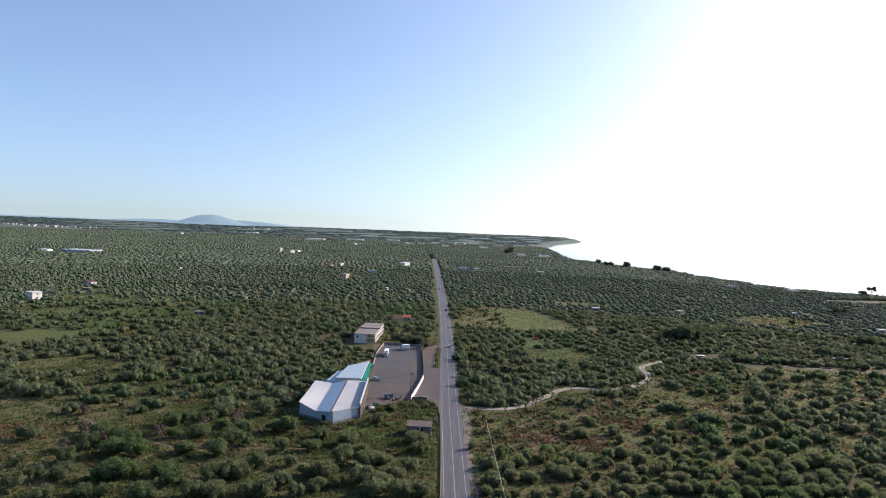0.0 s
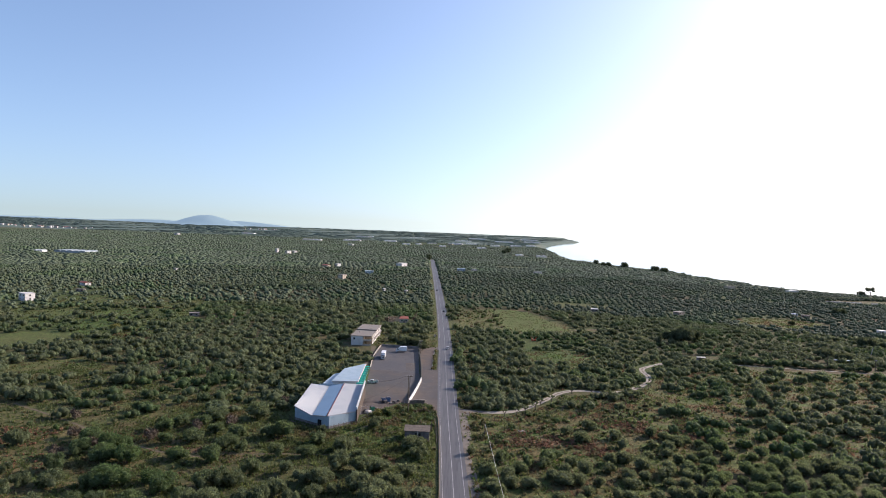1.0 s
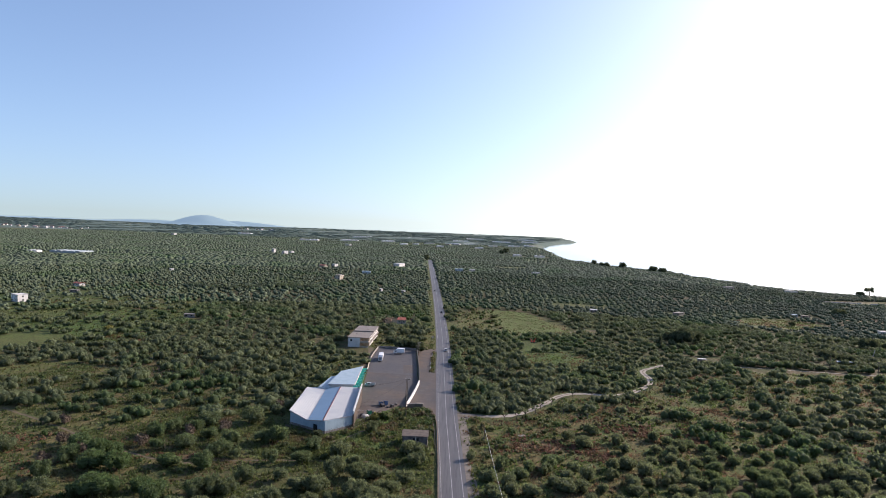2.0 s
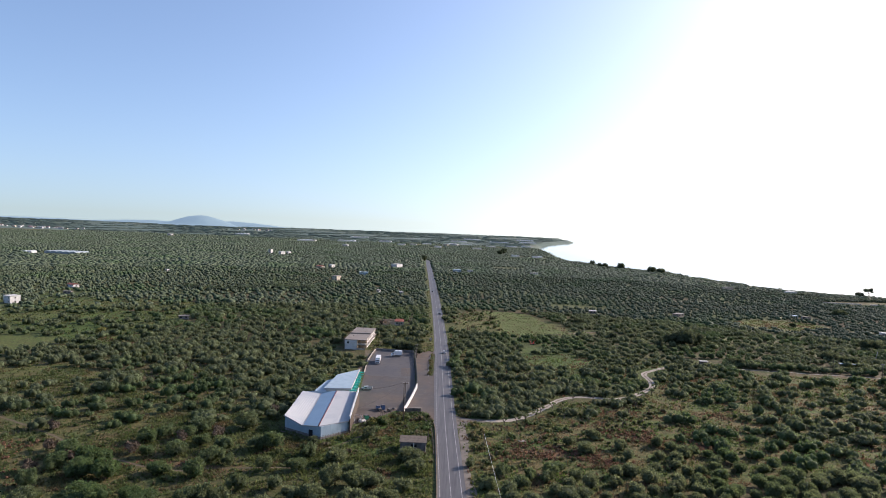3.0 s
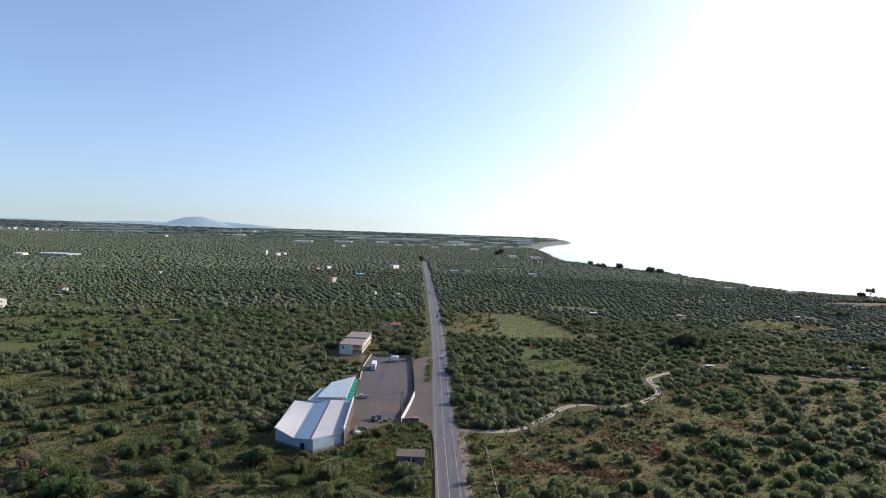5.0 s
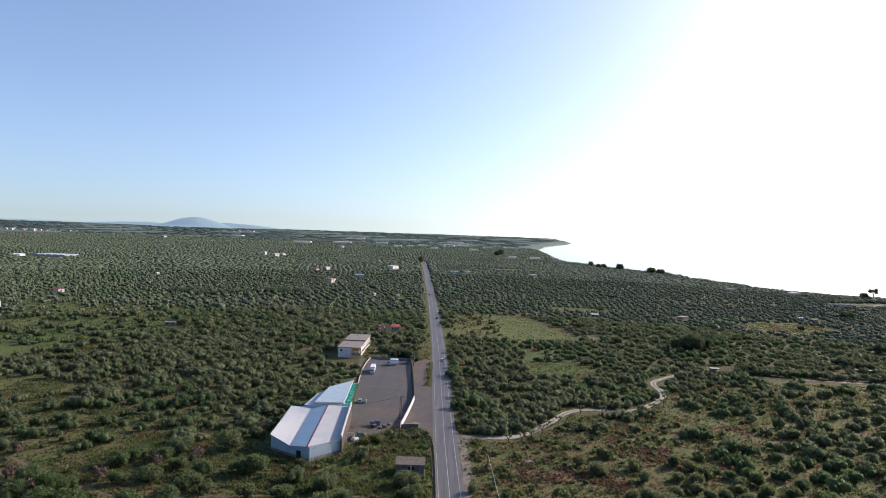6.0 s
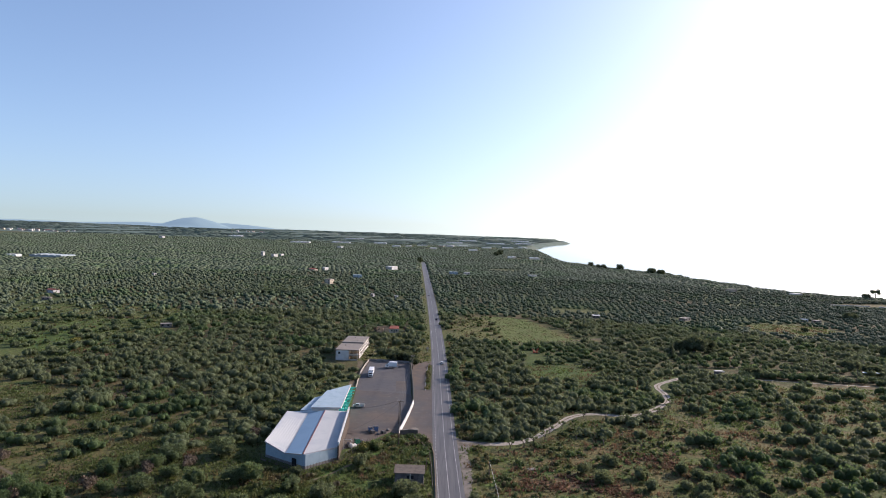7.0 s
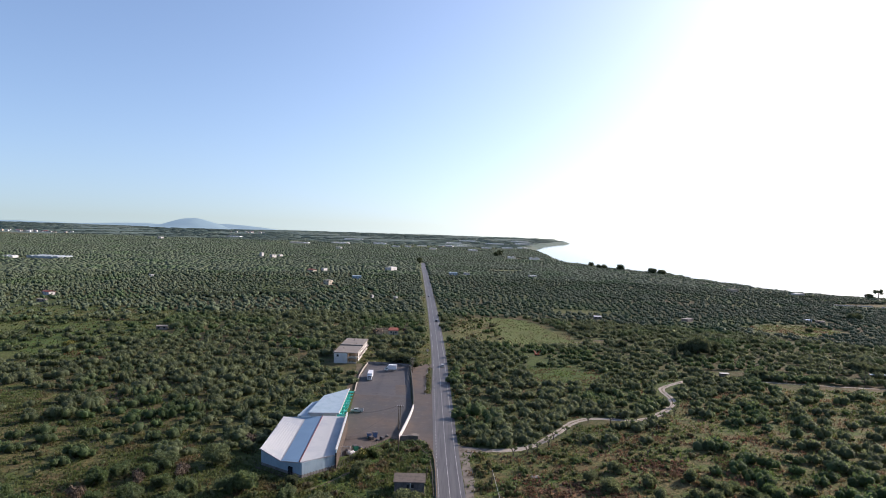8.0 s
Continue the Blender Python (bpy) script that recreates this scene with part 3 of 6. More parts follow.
for line, half, label in (([(-176, 248), (-163, 241), (-143, 230), (-130, 222), (-117, 212), (-106, 209), (-96, 204), (-78, 201)], 0.45, "brown dirt path through the clearing"),
                          ([(68, 470), (84, 474), (104, 486), (120, 494), (136, 492)], 1.2, "pale dirt path behind the mown field"),
                          ([(-48, 402), (-42, 420), (-43, 436), (-36, 446)], 0.9, "dirt path beside the bare concrete house"),
                          ([(-46.6, 322), (-46.9, 340), (-47.6, 358), (-48.0, 378), (-50, 393)], 1.5, "bare brown earth strip behind the yard wall"),
                          ([(-78, 204), (-57, 207), (-40, 208), (-24, 209)], 0.4, "narrow trodden path through weeds"),
                          ([(-42.5, 224.5), (-39, 228.4), (-36.2, 232.4), (-33.3, 237.2), (-30.8, 240.6), (-27.6, 244.8), (-24, 250)], 0.35, "pale trodden strip across the weedy lot")):
    tagged(part("road", ribbon(line, half, half, 0.045, 2.0, 0.3), DIRT, None), label, "path", kind="structure")
island = part("pavement", prism([(-10.5, 333), (-8.3, 333), (-8.1, 340), (-8.4, 386), (-10.2, 386), (-10.9, 372)], 0.0, 0.16), GROUND, None)
tagged(island, "grassy traffic island between forecourt and road", "traffic island", kind="structure")
stone = None
for k in range(16):
    u = k / 15
    bm = boxed(-0.14, 0.14, -0.62, 0.62, 0, 0.30, 0.03)
    if stone is None:
        ob = part("kerb_stone", bm, WHITEWALL, island, "whitewashed kerb stone")
        stone = ob.data
    else:
        bm.free()
        ob = new("kerb_stone", stone)
        ob.parent = island
    ob.matrix_world = pose(-10.62 - 0.55 * math.sin(math.pi * u * 0.9), 333.4 + 51 * u, 0.0, rz=2.0 * math.sin(k * 2.1))


# ---- trees ----
rng = np.random.default_rng(7)


def ico(level):
    bm = bmesh.new()
    bmesh.ops.create_icosphere(bm, subdivisions=level, radius=1)
    v = np.array([p.co[:] for p in bm.verts])
    f = np.array([[p.index for p in q.verts] for q in bm.faces])
    bm.free()
    return v, f


ICO = {k: ico(k) for k in (1, 2)}


def crown_shape(g, lumps, level, leaves, leaf, height, radius, low=0.30, tall=False, domed=False):
    """Vertices and triangles of one crown: uneven lumps and loose leaf sprays, unit metres, base at z = 0."""
    vs, fs, count = [], [], 0
    bv, bf = ICO[level]
    centres = []
    lean = g.normal(0, 0.12, 2) * radius
    for k in range(lumps):
        a = 2.4 * k + g.uniform(-0.5, 0.5)
        u = (k + 0.5) / lumps
        d = radius * (0.30 + 0.42 * math.sqrt(u)) * g.uniform(0.8, 1.15)
        r = radius * g.uniform(0.46, 0.66) / lumps ** 0.22
        z = height * (0.70 - 0.34 * u + g.uniform(-0.10, 0.10))
        if lumps == 1:
            d, r, z = 0.0, radius * 0.92, height * 0.52
        elif k == 0 and not tall:
            d, r, z = radius * 0.12, radius * 0.56, height * 0.40
        if domed:
            d, r, z = (0.0, radius * 0.74, height * 0.40) if k == 0 else (d * 0.78, r * 1.05, z * 0.88)
        if tall:
            d, z, r = radius * 0.15, height * (0.15 + 0.75 * k / lumps), radius * (1.0 - 0.55 * k / lumps)
        c = np.array([d * math.cos(a) + lean[0], d * math.sin(a) + lean[1], z])
        squash = np.array([g.uniform(0.85, 1.15), g.uniform(0.85, 1.15), min(1.15, (height - z) / r) if not tall else 1.5])
        wob = 1 + 0.20 * np.sin(bv @ g.normal(0, 3.2, 3) + g.uniform(0, 6)) + 0.14 * np.sin(bv @ g.normal(0, 6.5, 3) + g.uniform(0, 6))
        p = bv * wob[:, None] * r * (0.84 if leaves > 300 else 0.94) * squash + c
        p[:, 2] = np.maximum(p[:, 2], height * low * g.uniform(0.8, 1.1))
        vs.append(p)
        fs.append(bf + count)
        count += len(p)
        centres.append((c, r, squash))
    if leaves:
        pick = g.integers(0, lumps, leaves)
        dirs = g.normal(0, 1, (leaves, 3))
        dirs[:, 2] = np.abs(dirs[:, 2]) * np.where(g.random(leaves) < 0.8, 1, -0.5)
        dirs /= np.linalg.norm(dirs, axis=1)[:, None]
        C = np.array([centres[i][0] for i in pick])
        R = np.array([centres[i][1] for i in pick])
        S = np.array([centres[i][2] for i in pick])
        P = C + dirs * (R * g.uniform(0.80, 1.18, leaves))[:, None] * S
        P[:, 2] = np.maximum(P[:, 2], height * low)
        u = np.cross(dirs, g.normal(0, 1, (leaves, 3)))
        u /= np.linalg.norm(u, axis=1)[:, None]
        w = np.cross(u, dirs) * g.uniform(-0.7, 0.7, (leaves, 1)) + dirs * g.uniform(0.1, 0.9, (leaves, 1)) + np.array([0, 0, 0.35])
        size = leaf * g.uniform(0.6, 1.3, (leaves, 1))
        tri = np.stack([P - u * size * 0.45, P + u * size * 0.45, P + w * size], 1).reshape(-1, 3)
        vs.append(tri)
        fs.append(np.arange(leaves * 3).reshape(-1, 3) + count)
    return np.concatenate(vs), np.concatenate(fs)


def tri_mesh(name, v, f, mat):
    me = bpy.data.meshes.new(name)
    me.vertices.add(len(v))
    me.vertices.foreach_set("co", np.ascontiguousarray(v, np.float32).ravel())
    me.loops.add(f.size)
    me.loops.foreach_set("vertex_index", f.ravel().astype(np.int32))
    me.polygons.add(len(f))
    me.polygons.foreach_set("loop_start", np.arange(0, f.size, 3, dtype=np.int32))
    me.polygons.foreach_set("use_smooth", np.ones(len(f), bool))
    me.materials.append(mat)
    me.update()
    return me


def trunk_bm(g, height, r, limbs=4):
    bm = rod((0, 0, -0.2), (g.uniform(-0.15, 0.15), g.uniform(-0.15, 0.15), height * 0.34), r, r * 0.7, 7)
    for k in range(limbs):
        a = 2 * math.pi * (k + g.uniform(-0.2, 0.2)) / limbs
        rod((0, 0, height * 0.30), (math.cos(a) * height * 0.26, math.sin(a) * height * 0.26, height * g.uniform(0.52, 0.66)), r * 0.5, r * 0.2, 5, bm)
    return bm


def tree(name, label, category, seed, lumps, level, leaves, leaf, height, radius, mat, low=0.3, tall=False, limbs=4, group="", domed=False):
    g = np.random.default_rng(seed)
    ob = thing(name, label, category, group=group)
    part("trunk", trunk_bm(g, height, 0.05 * height ** 1.0, limbs), BARK, ob, "grey gnarled trunk")
    v, f = crown_shape(g, lumps, level, leaves, leaf, height, radius, low, tall, domed)
    cr = new("crown", tri_mesh("crown", v, f, mat))
    cr.parent = ob
    return ob


# parcels: each grove has its own row direction, spacing and vigour
CELL = 125.0


def parcel_seed(i, j):
    h = np.sin(i * 127.1 + j * 311.7) * 43758.5453
    k = np.sin(i * 269.5 + j * 183.3) * 43758.5453
    return (i + 0.15 + 0.7 * (h - np.floor(h))) * CELL, (j + 0.15 + 0.7 * (k - np.floor(k))) * CELL


def grove_points():
    out = []
    for j in range(1, 20):
        for i in range(-18, 9):
            sx, sy = parcel_seed(np.array(float(i)), np.array(float(j)))
            if sy > 2420 or abs(sx) > 0.80 * sy + 190:
                continue
            g = np.random.default_rng(5000 + 97 * i + 13 * j)
            far = sy > 1250
            gap = g.uniform(6.3, 7.6)
            ang, size, keep = g.uniform(-0.32, 0.32) + 0.08, g.uniform(0.88, 1.12), g.choice([0.97, 0.95, 0.9, 0.86])
            if sx > -5 and sy < 760:
                gap, size = gap * 0.94, size * 0.95
            elif sy < 600:
                gap, size = gap * 1.1, size * 1.08
            n = int(1.2 * CELL / gap) + 1
            a, b = np.meshgrid(np.arange(-n, n + 1) * gap, np.arange(-n, n + 1) * gap * g.uniform(1.08, 1.28))
            a, b = a.ravel(), b.ravel()
            a, b = a + g.normal(0, 0.13 * gap, a.size), b + g.normal(0, 0.10 * gap, b.size)
            x, y = sx + a * math.cos(ang) - b * math.sin(ang), sy + a * math.sin(ang) + b * math.cos(ang)
            best, mine = np.full(x.shape, 1e18), np.hypot(x - sx, y - sy)
            for dj in (-1, 0, 1):
                for di in (-1, 0, 1):
                    if di or dj:
                        ox, oy = parcel_seed(np.floor(x / CELL) + di, np.floor(y / CELL) + dj)
                        near = np.hypot(x - ox, y - oy)
                        best = np.minimum(best, np.where(near < mine - 1e-6, near, 1e18))
            ox, oy = parcel_seed(np.floor(x / CELL), np.floor(y / CELL))
            near = np.hypot(x - ox, y - oy)
            best = np.minimum(best, np.where(near < mine - 1e-6, near, 1e18))
            ok = (best > 1e17) & (g.random(x.size) < keep) & (mine < CELL * 1.1)
            s = size * np.clip(g.normal(1.0, 0.17, x.size), 0.5, 1.5) * 0.92
            out.append(np.stack([x, y, s], 1)[ok])
    return np.concatenate(out)


PTS = grove_points()
px, py, ps = PTS.T
free = (px - road_x(py) < -8.0) | (px - road_x(py) > 6.4) | (py > 1338)
free &= (away(px, py, TRACK) > 3.4) & ((away(px, py + 5.5, TRACK) > 3.6) | ((px > 60) & (px < 90)) | ((px > 118) & (px < 160))) & (coast_x(py) - px > 30) & (py > 120) & (np.abs(px) < 0.74 * py + 40)
for poly, margin in ((YARDPLAN, 3), (FIELD, 2), (MOWN, 3), (FIELD_R, 2), (STRIP_R, 2), (STRIP_N, 1), (GLADE3, 1), (GLADE5, 0), (GLADE7, -3)):
    free &= edge_in(px, py, poly) < -margin
free &= ~((px > -66) & (px < -34) & (py > 230) & (py < 282)) & ~((px > -61) & (px < -38) & (py > 270) & (py < 318))
free &= ~((px > -21) & (px < -4) & (py > 258) & (py < 400))
free &= ~((px > -70) & (px < -46) & (py > 372) & (py < 446))
free &= ~((px > -20) & (px < -4) & (py > 216) & (py < 272))
thin = rng.random(px.size)
free &= ~(inside(px, py, LOT) & ((thin > 0.40) | (py > 238))) & ~(inside(px, py, HOUSEYARD) & (thin > 0.30))
free &= ~(inside(px, py, CLEAR_L) & (thin > 0.75)) & ~(inside(px, py, CLEAR_L2) & (thin > 0.52)) & ~(inside(px, py, GLADE6) & (thin > 0.25)) & ~(inside(px, py, GLADE2) & (thin > 0.45)) & ~(inside(px, py, GLADE) & (thin > 0.22))
free &= ~((px > -285) & (px < -150) & (np.abs(py - 676 - 0.30 * (px + 250) - 14 * np.sin(px / 17.0)) < 9))


def far_sites():
    """Far houses: x, y, width, depth, height, turn, walls, roof, label."""
    W, C, R, P = WHITEWALL, CREAM, REDTILE, None
    west = [(-361, 521, 10, 8, 6, -28, W, P, "white two-storey farmhouse among olive trees"),
            (-383, 640, 11, 6, 2.8, -28, W, R, "white cottage with a red tiled roof"),
            (-357, 590, 7, 4, 2.2, 5, CONCRETE, P, "low grey shed among olive trees"),
            (-359, 1336, 7, 12, 6, -28, W, P, "white block building far among groves"),
            (-390, 1360, 6, 6, 9, -28, W, P, "narrow white tower far among groves"),
            (-352, 1366, 6, 9, 5, -28, W, P, "low white building far among groves"),
            (-92, 1092, 12, 18, 5.5, -28, W, P, "long white warehouse beside the road"),
            (-125, 914, 12, 8, 4.2, 5, BLUESHEET, P, "pale blue-roofed house in the grove"),
            (-147, 818, 8, 9, 6, -28, C, P, "beige flat-roofed house in the grove"),
            (-206, 1000, 11, 8, 3.8, -28, C, R, "house with a red tiled roof in the grove"),
            (-193, 1030, 5, 9, 4.5, -28, W, P, "white flat-roofed house in the grove")]
    east = [(12, 1030, 13, 8, 4.5, 0, BLUESHEET, P, "pale blue shed among trees"),
            (34, 1050, 9, 6, 3, 12, W, P, "low white shed among trees"),
            (140, 1042, 12, 6, 3, 12, W, P, "low pale shed roof in the grove"),
            (216, 600, 10, 6, 2.4, 40, CONCRETE, P, "pale low house among olive trees"),
            (337, 622, 5, 4, 2.2, 0, BLUESHEET, P, "small metal shed at the field edge"),
            (345, 616, 7, 4, 2.0, -12, GREYWALL, P, "long metal shed at the field edge"),
            (361, 528, 9, 5, 2.6, -10, W, P, "low white shed beside a dark hedge"),
            (134.5, 597, 6, 3.5, 2.2, 3, CONCRETE, W, "small hut with a bright roof"),
            (396, 900, 12, 8, 4, 12, C, P, "pale low house near the shore"),
            (470, 872, 14, 8, 3.5, 12, W, P, "pale house near the shore")]
    small = [(-383, 850, 5, 4, 2.6, -28, W, P, "small white hut in the grove"),
            (-199, 476, 7, 5, 2.4, 15, CONCRETE, P, "grey hut half hidden by olive trees"),
            (-53, 692, 3.5, 3, 2.4, -28, W, P, "small white hut beside the road"),
            (-79, 702, 3, 3, 2.4, -28, W, P, "small white kiosk in the grove"),
            (16, 2290, 30, 12, 6, -28, W, P, "white shed far along the plain"),
            (-15, 2250, 18, 10, 5, -28, C, P, "pale house far along the plain"),
            (-313, 1876, 16, 10, 5, -28, W, P, "white house far along the plain"),
            (-985, 2190, 16, 12, 7, -28, W, P, "white house far inland")]
    return west + east + small


SITES = far_sites()
VILLAGES = [(-1690, 2500, 14), (-1560, 2500, 9), (-1120, 3600, 14), (-1900, 2620, 9)]
GREENHOUSES = [(-387, 2340, 110, 30), (-168, 2161, 46, 20), (-128, 2196, 36, 16), (-84, 2299, 60, 16), (10, 2392, 60, 24), (66, 2415, 70, 26), (172, 1647, 36, 14), (228, 1628, 44, 14),
               (-512, 2230, 110, 26), (150, 2291, 60, 20), (235, 2372, 70, 22), (300, 2450, 60, 22), (-250, 2420, 80, 24), (90, 2050, 50, 14), (-40, 2080, 40, 14)]
GREENHOUSES += [(40, 2800, 120, 30), (230, 2900, 140, 30), (380, 3050, 130, 30), (-180, 3000, 120, 30), (-420, 2900, 140, 30), (120, 3300, 150, 40), (420, 3500, 160, 40), (-900, 2700, 90, 30)]


def open_view(x, y):
    """Bare ground kept in front of the far villages and greenhouses."""
    bare = np.zeros(np.shape(x), bool)
    for cx, cy, _ in VILLAGES:
        bare |= (np.abs(x - cx) < 115) & (y > cy - 330) & (y < cy + 90)
    for cx, cy, w, d in GREENHOUSES:
        bare |= (np.abs(x - cx) < w / 2 + 6) & (y > cy - d / 2 - 0.035 * cy) & (y < cy + d / 2 + 6)
    return bare


free &= ~open_view(px, py)
for x, y, w, d, *_ in SITES:
    reach = 0.5 * max(w, d) + 2.5
    free &= ~((np.abs(px - x) < reach + 2) & (py > y - reach - 7) & (py < y + reach + 2))
free &= ~((np.abs(px + 698) < 36) & (py > 1070) & (py < 1160)) & ~((np.abs(px - 155) < 8) & (py > 382) & (py < 398)) & ~((np.abs(px + 40) < 11) & (py > 470) & (py < 500)) & ~((np.abs(px - 55) < 6) & (py > 405) & (py < 434))
DENSE_R = [(108, 338), (112, 362), (150, 376), (162, 345), (142, 302), (116, 300), (102, 320)]
free &= ~(inside(px, py, SPARSE_R) & ~inside(px, py, DENSE_R)) & ~(inside(px, py, CLEAR_L) & (py < 244)) & ~((px > -128) & (px < -4) & (py < 236))
PTS = PTS[free]

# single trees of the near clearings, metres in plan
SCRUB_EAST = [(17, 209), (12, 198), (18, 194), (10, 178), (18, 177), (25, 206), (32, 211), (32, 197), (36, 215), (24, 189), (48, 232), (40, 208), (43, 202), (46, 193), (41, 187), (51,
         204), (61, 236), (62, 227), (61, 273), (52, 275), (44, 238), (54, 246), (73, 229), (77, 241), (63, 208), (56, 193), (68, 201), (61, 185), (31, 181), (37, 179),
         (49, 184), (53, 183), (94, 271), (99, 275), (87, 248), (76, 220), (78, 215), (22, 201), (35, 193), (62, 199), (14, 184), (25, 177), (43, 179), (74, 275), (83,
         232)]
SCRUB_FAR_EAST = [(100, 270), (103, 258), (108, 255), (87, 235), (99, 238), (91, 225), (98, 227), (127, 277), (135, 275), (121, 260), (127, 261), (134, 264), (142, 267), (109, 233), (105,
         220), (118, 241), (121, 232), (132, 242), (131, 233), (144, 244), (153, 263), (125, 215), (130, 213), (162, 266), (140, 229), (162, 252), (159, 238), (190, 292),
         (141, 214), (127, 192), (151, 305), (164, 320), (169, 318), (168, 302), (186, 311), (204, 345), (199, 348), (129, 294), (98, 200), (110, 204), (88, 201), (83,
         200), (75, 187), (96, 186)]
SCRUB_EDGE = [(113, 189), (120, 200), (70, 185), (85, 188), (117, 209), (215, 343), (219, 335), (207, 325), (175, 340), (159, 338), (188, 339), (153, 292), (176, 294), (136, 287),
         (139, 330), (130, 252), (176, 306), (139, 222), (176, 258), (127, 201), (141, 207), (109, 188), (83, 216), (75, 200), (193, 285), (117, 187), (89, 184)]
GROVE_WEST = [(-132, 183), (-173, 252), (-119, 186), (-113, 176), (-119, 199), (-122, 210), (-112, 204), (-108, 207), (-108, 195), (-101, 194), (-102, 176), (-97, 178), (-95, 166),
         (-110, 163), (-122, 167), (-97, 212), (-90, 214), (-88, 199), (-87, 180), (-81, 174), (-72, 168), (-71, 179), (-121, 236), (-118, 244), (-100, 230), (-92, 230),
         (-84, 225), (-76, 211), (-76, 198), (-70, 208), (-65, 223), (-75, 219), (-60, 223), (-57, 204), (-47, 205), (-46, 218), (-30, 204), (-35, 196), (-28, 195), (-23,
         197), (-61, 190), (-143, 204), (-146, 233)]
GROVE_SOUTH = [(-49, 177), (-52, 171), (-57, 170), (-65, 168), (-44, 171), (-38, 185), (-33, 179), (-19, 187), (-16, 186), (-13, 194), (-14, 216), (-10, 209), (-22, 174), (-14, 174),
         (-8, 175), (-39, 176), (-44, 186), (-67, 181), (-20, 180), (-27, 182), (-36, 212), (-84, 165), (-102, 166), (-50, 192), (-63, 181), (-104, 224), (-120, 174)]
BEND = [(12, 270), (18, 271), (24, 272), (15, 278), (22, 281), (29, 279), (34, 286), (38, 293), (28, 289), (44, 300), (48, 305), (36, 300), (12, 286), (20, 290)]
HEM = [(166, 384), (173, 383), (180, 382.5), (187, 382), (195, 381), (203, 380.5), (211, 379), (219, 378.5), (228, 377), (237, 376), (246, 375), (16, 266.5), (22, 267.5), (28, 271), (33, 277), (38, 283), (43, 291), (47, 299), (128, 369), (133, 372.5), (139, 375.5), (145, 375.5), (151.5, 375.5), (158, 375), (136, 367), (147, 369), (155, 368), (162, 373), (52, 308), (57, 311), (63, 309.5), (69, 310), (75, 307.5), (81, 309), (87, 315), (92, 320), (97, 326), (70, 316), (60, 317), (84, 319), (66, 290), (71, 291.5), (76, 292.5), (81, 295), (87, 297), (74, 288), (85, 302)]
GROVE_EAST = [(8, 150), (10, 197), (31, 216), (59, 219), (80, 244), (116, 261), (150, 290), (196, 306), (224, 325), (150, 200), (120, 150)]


def fill_grove(poly, taken, gap, seed):
    """Orchard rows through a plan outline, leaving room round the trees already set."""
    g = np.random.default_rng(seed)
    q = np.array(poly)
    a, b = np.meshgrid(np.arange(q[:, 0].min(), q[:, 0].max(), gap), np.arange(q[:, 1].min(), q[:, 1].max(), gap * 0.95))
    x, y = (a + 0.30 * (b - q[:, 1].min()) % gap).ravel(), b.ravel()
    x, y = x + g.normal(0, 0.14 * gap, x.size), y + g.normal(0, 0.14 * gap, y.size)
    room = np.min(np.hypot(x[:, None] - taken[None, :, 0], y[:, None] - taken[None, :, 1]), 1)
    return np.stack([x, y], 1)[inside(x, y, poly) & (room > 0.68 * gap) & (g.random(x.size) < 0.9) & (x - road_x(y) > 9)]


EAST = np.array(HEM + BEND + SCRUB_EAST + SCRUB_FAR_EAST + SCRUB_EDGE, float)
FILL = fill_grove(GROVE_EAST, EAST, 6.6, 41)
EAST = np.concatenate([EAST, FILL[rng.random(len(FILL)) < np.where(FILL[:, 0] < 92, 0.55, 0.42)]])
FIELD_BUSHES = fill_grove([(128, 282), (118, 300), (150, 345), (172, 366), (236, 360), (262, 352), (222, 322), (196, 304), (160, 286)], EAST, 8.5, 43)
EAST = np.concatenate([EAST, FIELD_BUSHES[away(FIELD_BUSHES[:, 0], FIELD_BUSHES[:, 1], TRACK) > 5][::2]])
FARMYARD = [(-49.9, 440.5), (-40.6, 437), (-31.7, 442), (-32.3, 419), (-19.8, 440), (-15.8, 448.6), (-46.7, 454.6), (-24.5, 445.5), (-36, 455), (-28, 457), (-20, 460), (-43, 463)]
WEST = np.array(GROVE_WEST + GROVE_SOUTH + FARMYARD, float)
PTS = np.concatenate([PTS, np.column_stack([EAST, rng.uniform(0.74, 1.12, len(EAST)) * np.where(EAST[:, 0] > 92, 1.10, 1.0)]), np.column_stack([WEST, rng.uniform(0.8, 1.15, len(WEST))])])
order = np.argsort(np.hypot(PTS[:, 0] + 3, PTS[:, 1] - 25))
PTS = PTS[order]
dist = np.hypot(PTS[:, 0] + 3, PTS[:, 1] - 25)
view = (np.abs(PTS[:, 0] + 3) < 0.735 * (PTS[:, 1] - 0) + 12) & (PTS[:, 1] > 150)
near_ids = np.nonzero(view)[0][:296]
rest = np.setdiff1d(np.nonzero(dist > 120)[0], near_ids)

protos = []
for k in range(12):
    g = np.random.default_rng(50 + k)
    protos.append(tree("olive_tree", "grey-green olive tree with a dense crown down to the grass", "olive tree", 60 + k, int(g.integers(7, 10)), 1, 1900, 0.38,
                       g.uniform(3.7, 4.4), g.uniform(2.9, 3.5), OLIVE, 0.03, group="olive trees of the near groves", domed=k >= 6))
used = [0, 0]
for i in near_ids:
    x, y, s = PTS[i]
    side = int(x > 0)                     # rounder bush-like trees grow on the seaward side
    k, first = 6 * side + used[side] % 6, used[side] < 6
    used[side] += 1
    m = pose(x, y, 0, rz=rng.uniform(0, 360)) @ Matrix.Diagonal((s * rng.uniform(0.85, 1.25), s * rng.uniform(0.85, 1.2), s * rng.uniform(0.88, 1.15), 1))
    if first:
        protos[k].matrix_world = m
    else:
        copy_thing(protos[k], m)


